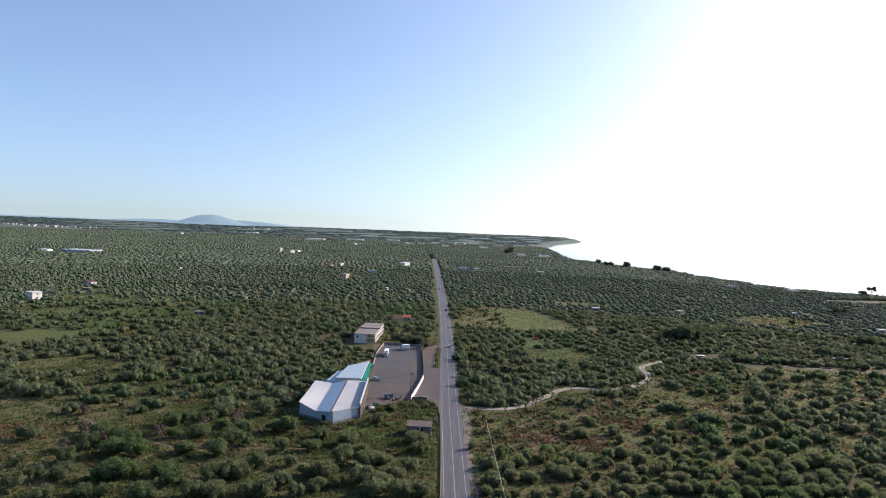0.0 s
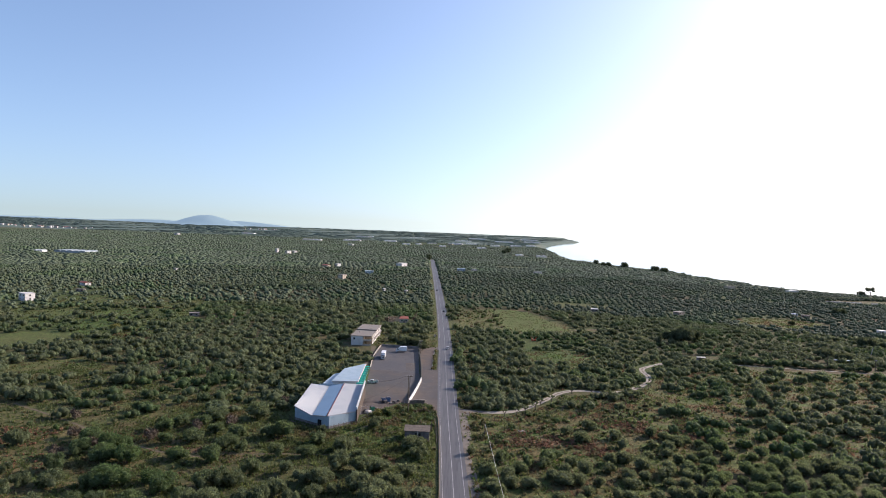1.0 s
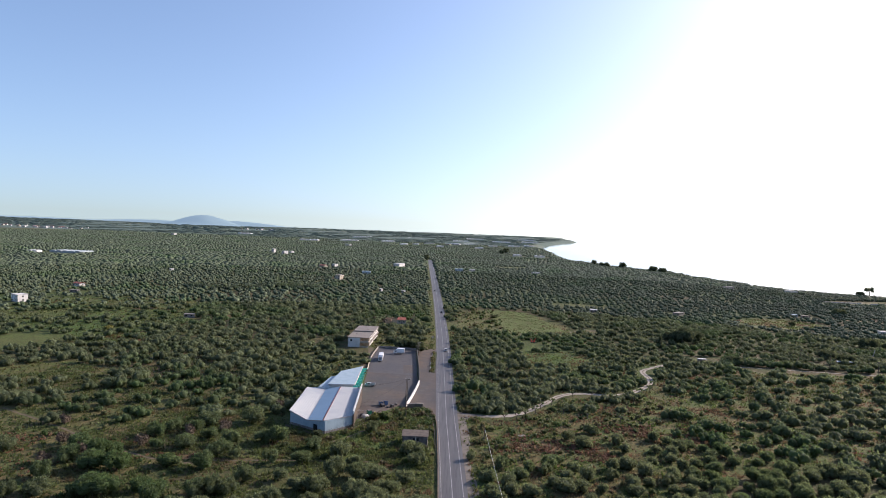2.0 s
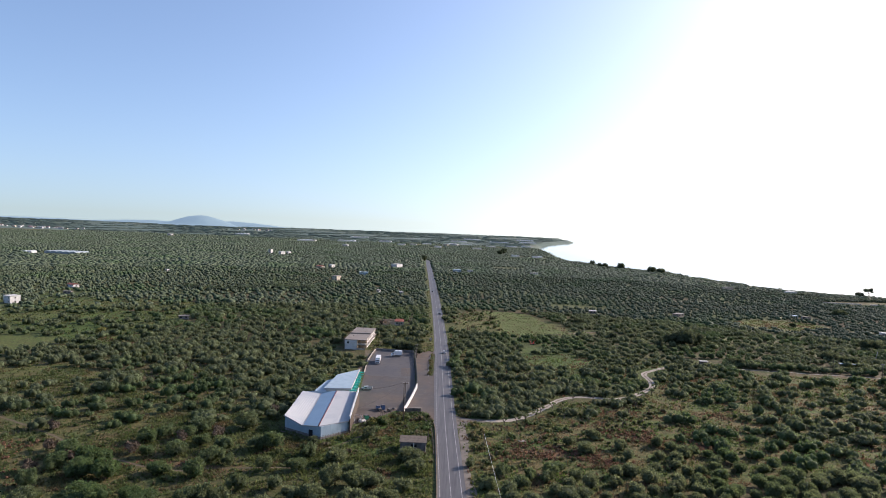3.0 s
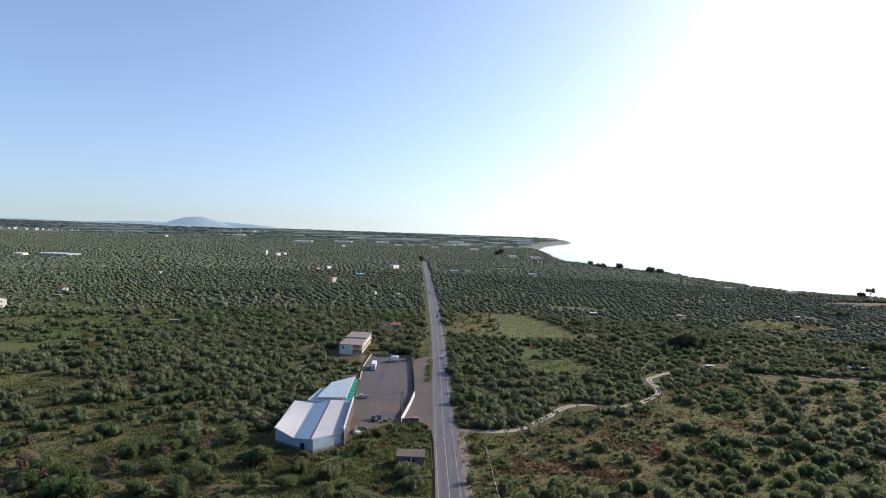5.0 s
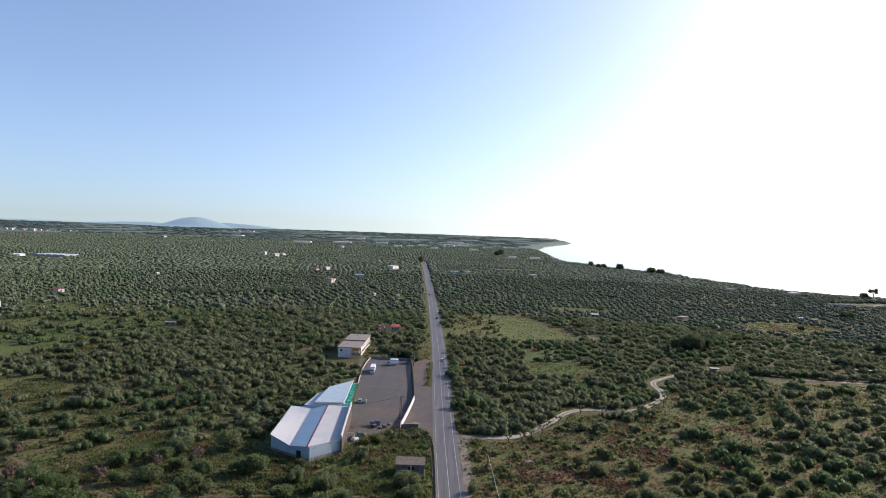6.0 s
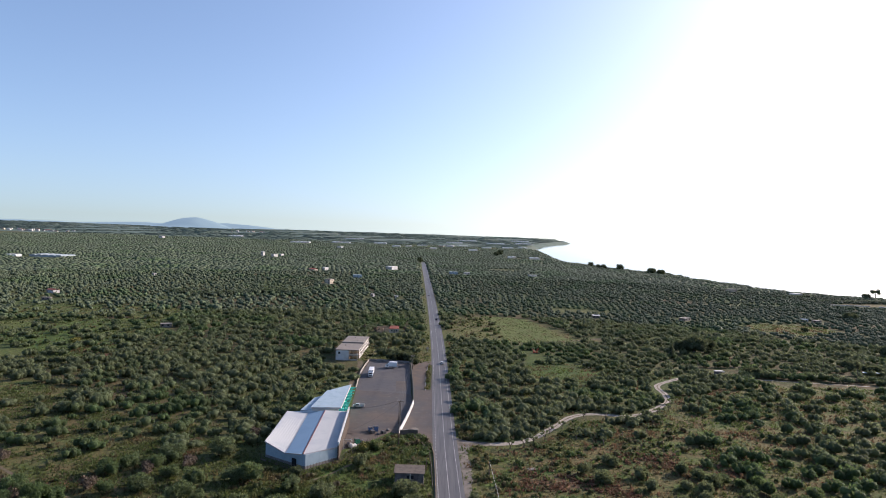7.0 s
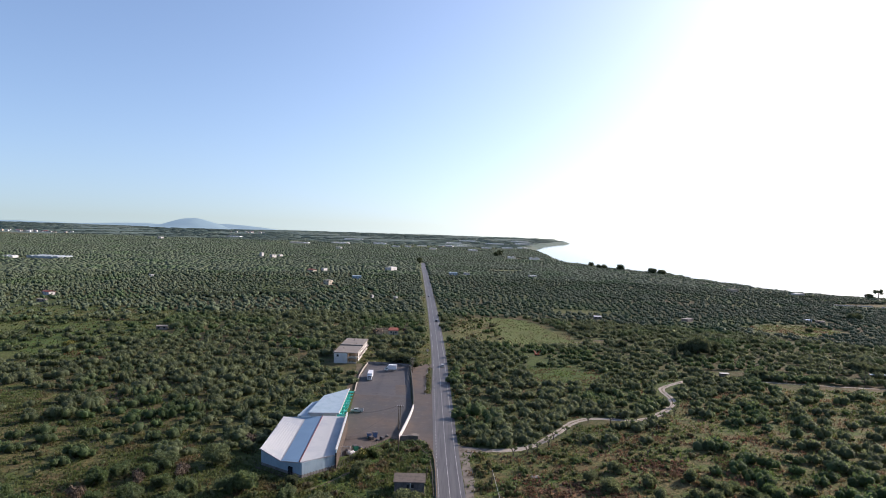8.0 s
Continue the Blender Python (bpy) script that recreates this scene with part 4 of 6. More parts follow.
def scatter(name, label, pts, shapes, mat, category, turn=math.pi):
    """Many plants as one mesh: shapes are (verts, tris) taken in turn."""
    vs, fs, count = [], [], 0
    kind = rng.integers(0, len(shapes), len(pts))
    for k, (v, f) in enumerate(shapes):
        p = pts[kind == k]
        if not len(p):
            continue
        a = rng.uniform(-turn, turn, len(p))
        ca, sa = np.cos(a)[:, None], np.sin(a)[:, None]
        sx = p[:, 2:3] * rng.uniform(0.9, 1.4, (len(p), 1))
        sy = p[:, 2:3] * rng.uniform(0.88, 1.15, (len(p), 1))
        sz = p[:, 2:3] * rng.uniform(0.88, 1.14, (len(p), 1))
        X, Y, Z = v[None, :, 0] * sx, v[None, :, 1] * sy, v[None, :, 2] * sz
        inland = coast_x(p[:, 1]) - p[:, 0]
        drop = -16 * np.clip(1 - inland / 45.0, 0, 1) ** 1.3
        out = np.stack([p[:, 0:1] + X * ca - Y * sa, p[:, 1:2] + X * sa + Y * ca, Z + drop[:, None]], -1)
        vs.append(out.reshape(-1, 3))
        fs.append((f[None] + (np.arange(len(p)) * len(v))[:, None, None]).reshape(-1, 3) + count)
        count += out.shape[0] * out.shape[1]
    ob = new(name, tri_mesh(name, np.concatenate(vs), np.concatenate(fs), mat))
    return tagged(ob, label, category, kind="stuff")


R, D = PTS[rest], dist[rest]
gs = [np.random.default_rng(300 + k) for k in range(30)]
mid = [crown_shape(gs[k], 5, 1, 125, 0.52, 3.6, 3.1, 0.06) for k in range(10)]
farther = [crown_shape(gs[10 + k], 3, 1, 12, 0.75, 3.2, 3.3, 0.0) for k in range(10)]


def dome(g, height, radius, sides=5):
    """A low uneven crown for trees that stay far off: an apex, a shoulder ring and a skirt."""
    a = 2 * math.pi * (np.arange(sides) + g.uniform(-0.2, 0.2, sides)) / sides
    ring = lambda r, z: np.stack([np.cos(a) * r * g.uniform(0.85, 1.15, sides), np.sin(a) * r * g.uniform(0.85, 1.15, sides), z * g.uniform(0.9, 1.1, sides)], 1)
    v = np.concatenate([[[0, 0, height]], ring(radius * 0.8, height * 0.72), ring(radius, height * 0.12)])
    f = []
    for k in range(sides):
        m = (k + 1) % sides
        f += [(0, 1 + k, 1 + m), (1 + k, 1 + sides + k, 1 + sides + m), (1 + k, 1 + sides + m, 1 + m)]
    return v, np.array(f)


farthest = [dome(gs[20 + k], 3.0, 3.6) for k in range(10)]
b1, b2 = 560, 980
scatter("olive_grove", "dense rows of grey-green olive trees on the plain", R[D < b1], mid, OLIVE, "olive grove", turn=0.6)
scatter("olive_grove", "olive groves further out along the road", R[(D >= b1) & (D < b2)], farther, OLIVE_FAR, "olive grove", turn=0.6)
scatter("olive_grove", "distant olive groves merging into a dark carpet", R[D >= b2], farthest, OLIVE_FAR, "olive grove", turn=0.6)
strip_g = np.random.default_rng(611)
strips = [dome(strip_g, 3.2, 3.2, 7) for k in range(8)]
strips = [(v * np.array([strip_g.uniform(3, 10), 1.6, 1.0]), f) for v, f in strips]
belt = np.stack([rng.uniform(-3600, 900, 7000), 2380 + 2500 * rng.random(7000) ** 1.5, rng.uniform(0.6, 1.3, 7000)], 1)
belt = belt[(np.abs(belt[:, 0]) < 0.76 * belt[:, 1]) & (coast_x(belt[:, 1]) - belt[:, 0] > 60) & (belt[:, 1] < 4900) & ~open_view(belt[:, 0], belt[:, 1])]
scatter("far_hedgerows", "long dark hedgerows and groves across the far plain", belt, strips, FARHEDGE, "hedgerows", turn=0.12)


# ---- the warehouse by the road ----
def ribs(p, q, z0, z1, gap, depth, bm=None):
    """Thin upright ribs along a sheet wall from p to q; z1 at p and at q."""
    p, q = Vector(p), Vector(q)
    n = max(1, int((q - p).length / gap))
    out = Vector(((q - p).y, -(q - p).x)).normalized() * depth
    for k in range(1, n):
        u = k / n
        c = p.lerp(q, u)
        d = (q - p).normalized() * 0.06
        bm = prism([c - d, c + d, c + d + out, c - d + out], z0, z1[0] * (1 - u) + z1[1] * u - 0.05, bm)
    return bm


def build_warehouse():
    w = thing("warehouse", "pale blue metal warehouse with a folded white roof", "warehouse", (-50, 255, 0))
    inv = w.matrix_world.inverted()

    def add(name, bm, mat, parent=None, label=""):
        bm.transform(inv)
        return part(name, bm, mat, parent or w, label)

    A, S, R, B, C, D, E = (-61, 243), (-53.1, 238.1), (-46.7, 234.2), (-45.7, 233.6), (-37, 242.4), (-38.9, 277.2), (-62.2, 276.4)
    Sb, Rb = (-54.4, 276.8), (-48.0, 277.0)
    za, zs, zr, zc = 5.3, 3.45, 4.65, 4.4
    ze, zt, zk, zd = 5.1, 4.5, 5.7, 5.5          # the same four lines at the back
    t = 0.25
    for p, q, h in ((A, S, (za, zs)), (S, R, (zs, zr)), (R, B, (zr, zr - 0.03)), (B, C, (zr - 0.03, zc)), (E, A, (ze, za)), (C, D, (zc, zd))):
        a, b = Vector(p), Vector(q)
        s = (b - a).normalized()
        s = Vector((-s.y, s.x)) * t
        wall = add("wall", prism([a, b, b + s, a + s], 0.0, [h[0], h[1], h[1], h[0]]), BLUESHEET)
        bm = ribs(a, b, 0.0, h, 1.0, 0.025)
        if bm:
            add("rib", bm, BLUESHEET, wall)
        base = prism([a + s, b + s, b - s * 0.16, a - s * 0.16], 0.0, 0.9)
        add("plinth", base, GREYWALL, wall, "grey plinth")
    add("wall", prism([D, Rb, Sb, E, (-62, 276), (-54.4, 276.4), (-48, 276.6), (-39.1, 276.8)], 0.0, [zd, zk, zt, ze, ze, zt, zk, zd]), BLUESHEET)

    def sheet(front0, front1, back1, back0, z0, z1, z2, z3, mat, label):
        out = 0.45
        f0, f1 = Vector(front0), Vector(front1)
        n = Vector(((f1 - f0).y, -(f1 - f0).x)).normalized() * out
        pts = [f0 + n, f1 + n, Vector(back1), Vector(back0)]
        up = [z0, z1, z2, z3]
        panels, ob = max(4, round((pts[1] - pts[0]).length / 1.0)), None
        for k in range(panels):
            u, v = k / panels, (k + 0.99) / panels
            a, b, c, d = pts[0].lerp(pts[1], u), pts[0].lerp(pts[1], v), pts[3].lerp(pts[2], v), pts[3].lerp(pts[2], u)
            zz = [up[0] + (up[1] - up[0]) * u, up[0] + (up[1] - up[0]) * v, up[3] + (up[2] - up[3]) * v, up[3] + (up[2] - up[3]) * u]
            panel = add("roof_sheet", prism([a, b, c, d], [z + 0.02 for z in zz], [z + 0.15 for z in zz]), mat, None, label)
            ob = ob or panel
        edge = prism([pts[0], pts[1], pts[1] - n * 0.12 / out, pts[0] - n * 0.12 / out], [z0 - 0.16, z1 - 0.16, z1 - 0.16, z0 - 0.16], [z0 + 0.20, z1 + 0.20, z1 + 0.20, z0 + 0.20])
        edge.transform(Matrix.Translation((n.x * 0.28, n.y * 0.28, 0)))
        add("fascia", edge, STEEL, ob, "dark metal fascia")

    sheet(A, S, Sb, E, za, zs, zt, ze, ROOFSHEET, "white sheet roof slope")
    # Middle slope carries its shade as a darker blue colour.
    sheet(S, R, Rb, Sb, zs, zr, zk, zt, SHADEROOF, "roof slope darkened blue for its shade")
    sheet(R, C, D, Rb, zr, zc, zd, zk, ROOFSHEET, "white sheet roof slope")
    add("ridge_cap", prism([R, (R[0] + 0.28, R[1] - 0.15), (Rb[0] + 0.28, Rb[1]), Rb], [zr + 0.1, zr + 0.1, zk + 0.1, zk + 0.1], [zr + 0.3, zr + 0.3, zk + 0.3, zk + 0.3]), REDTRIM, None, "red-brown ridge flashing")
    add("valley_gutter", prism([(S[0] - 0.15, S[1]), (S[0] + 0.15, S[1]), (Sb[0] + 0.15, Sb[1]), (Sb[0] - 0.15, Sb[1])], [zs + 0.17, zs + 0.17, zt + 0.17, zt + 0.17], [zs + 0.24, zs + 0.24, zt + 0.24, zt + 0.24]), STEEL, None, "grey valley gutter")
    side = [(-36.94, 241.6), (-36.50, 241.6), (-38.50, 277.4), (-38.94, 277.4)]
    add("side_wall", prism(side, 0.0, [5.2, 5.2, 6.2, 6.2]), BROWNWALL, None, "stained brown side wall")
    # BLUESHEET gives the parapet the blue of its shaded inner face.
    add("parapet", prism([(-36.90, 241.5), (-36.54, 241.5), (-38.54, 277.5), (-38.90, 277.5)], [5.204, 5.204, 6.204, 6.204], [6.3, 6.3, 7.25, 7.25]), BLUESHEET, None, "parapet with bluish shade in its colour")
    add("coping", prism([(-36.98, 241.4), (-36.46, 241.4), (-38.46, 277.6), (-38.98, 277.6)], [6.304, 6.304, 7.254, 7.254], [6.42, 6.42, 7.37, 7.37]), WHITEWALL, None, "white parapet coping")
    add("verge_cap", slab_between((-61.1, 242.9), (-62.3, 276.4), 0.25, 4.9, 5.35), STEEL, None, "dark verge flashing")
    # Dark panel on the closed wall stands for shade inside the doorway.
    door = add("door", prism([(-50.6, 236.45), (-49.0, 235.45), (-49.05, 235.35), (-50.65, 236.35)], 0.0, 2.6), DARK, None, "dark panel for the shade in an open doorway")


build_warehouse()


def build_packing_hall():
    w = thing("packing_hall", "low white hall with a sheet roof and teal steel side", "warehouse", (-48, 295, 0))
    inv = w.matrix_world.inverted()

    def add(name, bm, mat, parent=None, label=""):
        bm.transform(inv)
        return part(name, bm, mat, parent or w, label)

    FL, FR, BR, BL = (-53.2, 279.0), (-43.2, 280.0), (-44.6, 314.0), (-51.7, 301.5)
    add("wall", prism([FL, FR, BR, BL], 0.0, [6.1, 5.9, 5.9, 6.1]), WHITEWALL)
    add("roof", prism([(-53.7, 278.2), (-42.2, 279.2), (-43.6, 315.0), (-52.2, 302.0)], [6.3, 6.0, 6.0, 6.3], [6.55, 6.25, 6.25, 6.55]), BLUESHEET, None, "pale blue-grey sheet roof")
    add("fascia", prism([(-53.7, 278.1), (-42.2, 279.1), (-42.2, 279.25), (-53.7, 278.25)], 5.9, 6.5), STEEL, None, "grey fascia")
    add("annex_wall", prism([(-57.6, 280.0), (-53.4, 279.5), (-51.9, 301.4), (-55.9, 296.5)], 0.0, 4.6), BLUESHEET)
    add("annex_roof", prism([(-58.0, 279.4), (-53.25, 279.0), (-51.72, 302.2), (-56.2, 297.2)], 4.62, 4.85), BLUESHEET, None, "lower pale blue-grey sheet roof")
    # open teal steel bay along the yard side
    for k in range(8):
        u = k / 7
        x, y = -42.8 + (-44.2 + 42.8) * u, 281 + 32 * u
        add("post", boxed(x + 0.9, x + 1.15, y - 0.12, y + 0.12, 0.0, 5.6), TEAL, None, "teal steel post")
        add("bracket", prism([(x - 0.35, y - 0.09), (x + 2.9, y - 0.16), (x + 2.9, y + 0.16), (x - 0.35, y + 0.09)], [4.2, 5.2, 5.2, 4.2], 5.5), TEAL, None, "teal bracket")
        if k < 7:
            add("screen", boxed(x - 0.34, x - 0.22, y + 0.2, y + 4.3, 0.6 + 2.4 * (k % 2), 5.4), TEAL, None, "teal sheet screen")
            # Dark slabs on the wall draw the shade between the screens.
            add("opening", boxed(x - 0.36, x - 0.30, y + 0.5, y + 4.0, 0.05, 0.55 + 2.0 * (k % 2)), DARK, None, "dark panel for the shade in an opening")
    add("fascia", prism([(-42.3, 279.4), (-42.1, 279.4), (-43.5, 314.9), (-43.7, 314.9)], 5.85, 6.35), WHITEWALL, None, "white fascia")


build_packing_hall()


# ---- houses ----
def build_concrete_house():
    h = thing("house", "unfinished two-storey concrete house with a flat roof", "house", (-57, 411, 0), -1.5)
    W, L, H = 6.3, 20.5, 5.8
    body = part("wall", boxed(-W, W - 5.2, -L, L, 0, H), WHITEWALL, h)
    part("wall", boxed(W - 5.2, W, -L + 6, L, 0, H), WHITEWALL, h)
    part("roof", boxed(-W - 0.4, W + 0.5, -L - 0.3, -1.0, H + 0.004, H + 0.35, 0.04), CONCRETE, h, "stained flat concrete slab roof")
    part("roof", boxed(-W - 0.4, W + 0.5, -0.9, L + 0.3, H + 0.004, H + 0.65, 0.04), CONCRETE, h, "stained flat concrete slab roof")
    part("parapet", boxed(-W - 0.4, W + 0.5, -1.0, -0.7, H + 0.1, H + 1.0), CONCRETE, h)
    # open corner bay with bare ochre walls, floor slab, posts and rails
    part("floor_slab", boxed(W - 5.2, W, -L, -L + 6, 2.75, 2.95), CONCRETE, h)
    part("inner_wall", boxed(W - 5.19, W - 5.05, -L + 0.1, -L + 6, 0, H), ORANGE, h, "bare ochre wall")
    part("inner_wall", boxed(W - 5.1, W, -L + 5.85, -L + 5.99, 0, H), ORANGE, h, "bare ochre wall")
    for x in (W - 5.0, W - 2.6, W - 0.2):
        part("post", boxed(x, x + 0.2, -L, -L + 0.2, 0, H), CREAM, h)
    for z in (0.0, 2.95):
        part("railing", boxed(W - 5.0, W, -L - 0.02, -L + 0.1, z, z + 0.9), CREAM, h, "ochre balcony parapet")
    for k in range(9):
        y = -L + 8 + k * 3.8
        for z in (0.9, 3.7):
            win = part("window", boxed(W - 0.02, W + 0.03, y, y + 1.7, z, z + 1.4), DARK, h, "dark window opening")
            part("sill", boxed(W, W + 0.14, y - 0.1, y + 1.8, z - 0.1, z), CONCRETE, win)
    part("balcony", boxed(W, W + 1.1, -L + 8, L - 1, 2.8, 2.98), CONCRETE, h, "long concrete balcony slab")
    for x in (-4.9,):
        part("window", boxed(x, x + 1.2, -L - 0.03, -L + 0.02, 3.6, 4.8), DARK, h, "dark window opening")
    for x, y in ((-3, -10), (2, 4), (-1, 14)):
        part("rebar_stub", boxed(x, x + 0.35, y, y + 0.35, H + 0.3, H + 1.2), CONCRETE, h, "concrete column stub")


build_concrete_house()


def build_hut():
    h = thing("hut", "small grey block hut with a flat roof among weeds", "hut", (-12.3, 227.4, 0), 1.0)
    part("wall", boxed(-4.35, 4.35, -2.7, 2.7, 0, 3.6), HUTWALL, h)
    part("roof", prism([(-4.7, -3.0), (4.7, -3.0), (4.7, 3.0), (-4.7, 3.0)], [3.55, 3.55, 3.85, 3.85], [3.75, 3.75, 4.05, 4.05]), OLDROOF, h, "sloping stained concrete roof")
    for x in (-0.75, 0.45):
        win = part("window", boxed(x, x + 0.85, -2.74, -2.66, 1.9, 2.9), DARK, h, "dark window")
        part("sill", boxed(x - 0.1, x + 0.95, -2.82, -2.70, 1.8, 1.9), CONCRETE, win)
    part("mullion", boxed(0.14, 0.41, -2.76, -2.70, 1.85, 3.6), WHITEWALL, h, "white strip between windows")
    part("plinth", boxed(-4.42, 4.42, -2.78, 2.78, 0, 0.5), CONCRETE, h)
    part("door", boxed(-3.6, -2.6, 2.67, 2.74, 0, 2.0), WOOD, h, "plank door")


build_hut()


def build_ruin():
    h = thing("ruined_house", "ruined farmhouse with part of a red tiled roof", "house", (-41, 489, 0), 4)
    for x0, x1, y0, y1, z in ((-10, -9.6, -4, 4, 2.6), (-10, -1, 3.6, 4, 3.2), (-9.6, -5.5, -4, -3.6, 1.6), (-4.2, -1, -4, -3.6, 2.8), (-5.6, -5.2, -3.6, 3.6, 2.2)):
        part("wall", boxed(x0, x1, y0, y1, 0, z), ORANGE, h, "broken ochre wall")
    part("wall", prism([(-1, -4), (6, -4), (6, 4), (-1, 4)], 0, 3.0), CREAM, h)
    for s in (-1, 1):
        part("roof", prism([(-0.2, 0), (5.2, 0), (6.4, s * 4.6), (-1.4, s * 4.6)], [4.3, 4.3, 2.9, 2.9], [4.5, 4.5, 3.1, 3.1]), REDTILE, h, "red tiled roof slope")
    for x in (0.3, 3.6):
        part("window", boxed(x, x + 1.1, -4.05, -3.98, 1.0, 2.3), DARK, h)
    part("door", boxed(2.1, 3.0, -4.05, -3.98, 0, 2.1), WOOD, h)


build_ruin()


def house(x, y, w, d, h, turn, wall, roof, label):
    ob = thing("house", label, "house", (x, y, 0), turn)
    part("wall", boxed(-w / 2, w / 2, -d / 2, d / 2, 0, h), wall, ob)
    if roof is None:
        part("roof", boxed(-w / 2 - 0.25, w / 2 + 0.25, -d / 2 - 0.25, d / 2 + 0.25, h + 0.004, h + 0.3), wall if wall in (WHITEWALL, BLUESHEET) else CONCRETE, ob)
    else:
        for s in (-1, 1):
            part("roof", prism([(-w / 2 - 0.4, 0), (w / 2 + 0.4, 0), (w / 2 + 0.4, s * (d / 2 + 0.5)), (-w / 2 - 0.4, s * (d / 2 + 0.5))],
                               [h + d * 0.2, h + d * 0.2, h, h], [h + d * 0.2 + 0.2, h + d * 0.2 + 0.2, h + 0.2, h + 0.2]), roof, ob)
    n = max(2, int(w / 3.5))
    for level in range(max(1, int(h / 3))):
        for k in range(n):
            cx = -w / 2 + w * (k + 0.5) / n
            part("window", boxed(cx - 0.55, cx + 0.55, -d / 2 - 0.04, -d / 2 + 0.02, level * 3 + 1.0, level * 3 + 2.2), DARK, ob)
        part("window", boxed(w / 2 - 0.02, w / 2 + 0.04, -0.6, 0.6, level * 3 + 1.0, level * 3 + 2.2), DARK, ob)
    part("door", boxed(-w / 2 + 0.3, -w / 2 + 1.2, -d / 2 - 0.05, -d / 2 + 0.02, 0, 2.0), WOOD, ob)
    return ob


for site in SITES:
    house(*site)
g = np.random.default_rng(91)
for cx, cy, n in VILLAGES:
    for k in range(n):
        house(cx + g.uniform(-90, 90), cy + g.uniform(-60, 60), g.uniform(7, 14), g.uniform(6, 9), g.uniform(3.5, 7), g.uniform(-20, 20),
              (WHITEWALL, WHITEWALL, CREAM)[k % 3], REDTILE if k % 4 == 3 else None, "pale village house far across the plain")


tagged(part("boundary_wall", slab_between((-78, 1108), (-44, 1112), 0.4, 0, 2.2), CREAM, None), "long low pale wall beside the far warehouse", "wall")
for p, q, label in (((452, 772), (500, 770), "low pale stone wall across the shore field"), ((508, 766), (556, 764), "low pale stone wall across the shore field"), ((470, 806), (545, 812), "long pale wall behind the shore field")):
    tagged(part("field_wall", slab_between(p, q, 0.6, 0, 1.1), WHITEWALL, None), label, "wall")


def greenhouse(x, y, w, d, turn=0, spans=None, label="long white plastic greenhouse far on the plain", film=None):
    ob = thing("greenhouse", label, "greenhouse", (x, y, 0), turn, group="greenhouses on the plain")
    spans = spans or max(2, int(w / 12))
    sw = w / spans
    for k in range(spans):
        bm = bmesh.new()
        n = 8
        ring = []
        for i in range(n + 1):
            a = math.pi * i / n
            ring.append((-w / 2 + sw * (k + 0.5) - math.cos(a) * sw / 2, 2.4 + 1.8 * math.sin(a)))
        pts = [(-w / 2 + sw * k, 0.0)] + ring + [(-w / 2 + sw * (k + 1), 0.0)]
        f = [bm.verts.new((a, -d / 2, b)) for a, b in pts]
        r = [bm.verts.new((a, d / 2, b)) for a, b in pts]
        bm.faces.new(f)
        bm.faces.new(r[::-1])
        for i in range(len(pts)):
            bm.faces.new((f[i], f[i - 1], r[i - 1], r[i]))
        part("span", bm, film or PLASTIC, ob, "curved white film span")


greenhouse(-690, 1124, 62, 34, -8, 5, label="wide pale blue-grey greenhouse in the groves", film=OLDFILM)
greenhouse(-742, 1100, 20, 12, -8, 2, "small bright white greenhouse in the groves")
for x, y, w, d in GREENHOUSES:
    greenhouse(x, y, w * 0.6, d)

shed = thing("shed", "open farm shed with a flat white roof", "shed", (153.5, 388, 0), 4)
part("roof", boxed(-2.6, 2.6, -1.2, 1.2, 2.0, 2.12), WHITEWALL, shed, "bright white sheet roof")
part("wall", boxed(-2.4, 2.4, 1.0, 1.15, 0, 2.0), GREYWALL, shed)
for x in (-2.4, 2.28):
    for y in (-1.1, 0.85):
        part("post", boxed(x, x + 0.12, y, y + 0.12, 0, 2.0), STEEL, shed)
shed = thing("shed", "small lean-to shelter with a pale sheet roof", "shed", (244.5, 396, 0), -3)
part("roof", prism([(-4.6, -1), (4.6, -1), (4.6, 1), (-4.6, 1)], [2.2, 2.2, 2.35, 2.35], [2.32, 2.32, 2.47, 2.47]), BLUESHEET, shed)
for x in (-4.3, 4.2):
    for y in (-0.9, 0.75):
        part("post", boxed(x, x + 0.12, y, y + 0.12, 0, 2.22), WOOD, shed)


# ---- walls, fences and poles of the yard ----
def wall_run(name, label, pts, thick, height, mat, cap=None):
    ob = thing(name, label, "wall", (pts[0][0], pts[0][1], 0))
    inv = ob.matrix_world.inverted()
    for p, q in zip(pts[:-1], pts[1:]):
        bm = slab_between(p, q, thick, 0, height)
        bm.transform(inv)
        seg = part("wall_panel", bm, mat, ob)
        if cap:
            bm = slab_between(p, q, thick + 0.12, height + 0.004, height + 0.1)
            bm.transform(inv)
            part("coping", bm, cap, seg)
    return ob


wall_run("garden_wall", "white painted boundary wall of the yard", [(-18.6, 269.5), (-17.9, 276), (-17.0, 285), (-16.2, 294), (-15.6, 302), (-15.2, 309)], 0.3, 1.8, WHITEWALL, WHITEWALL)
wall_run("garden_wall", "dark screened fence along the forecourt", [(-15.2, 309.3), (-16.0, 325), (-17.2, 342), (-18.8, 362), (-20.9, 388)], 0.2, 1.7, DARKMESH)
wall_run("garden_wall", "low concrete retaining wall below the forecourt", [(-18.2, 269.2), (-14.8, 270.6), (-11.6, 270.4)], 0.5, 1.7, OLDROOF, CONCRETE)
wall_run("garden_wall", "low ochre kerb wall beside the road", [(-10.9, 270.2), (-8.0, 264), (-6.1, 258), (-5.2, 250), (-4.7, 240), (-4.3, 228), (-3.8, 212), (-3.4, 196), (-3.0, 176), (-2.4, 150)], 0.22, 0.6, OCHREKERB)
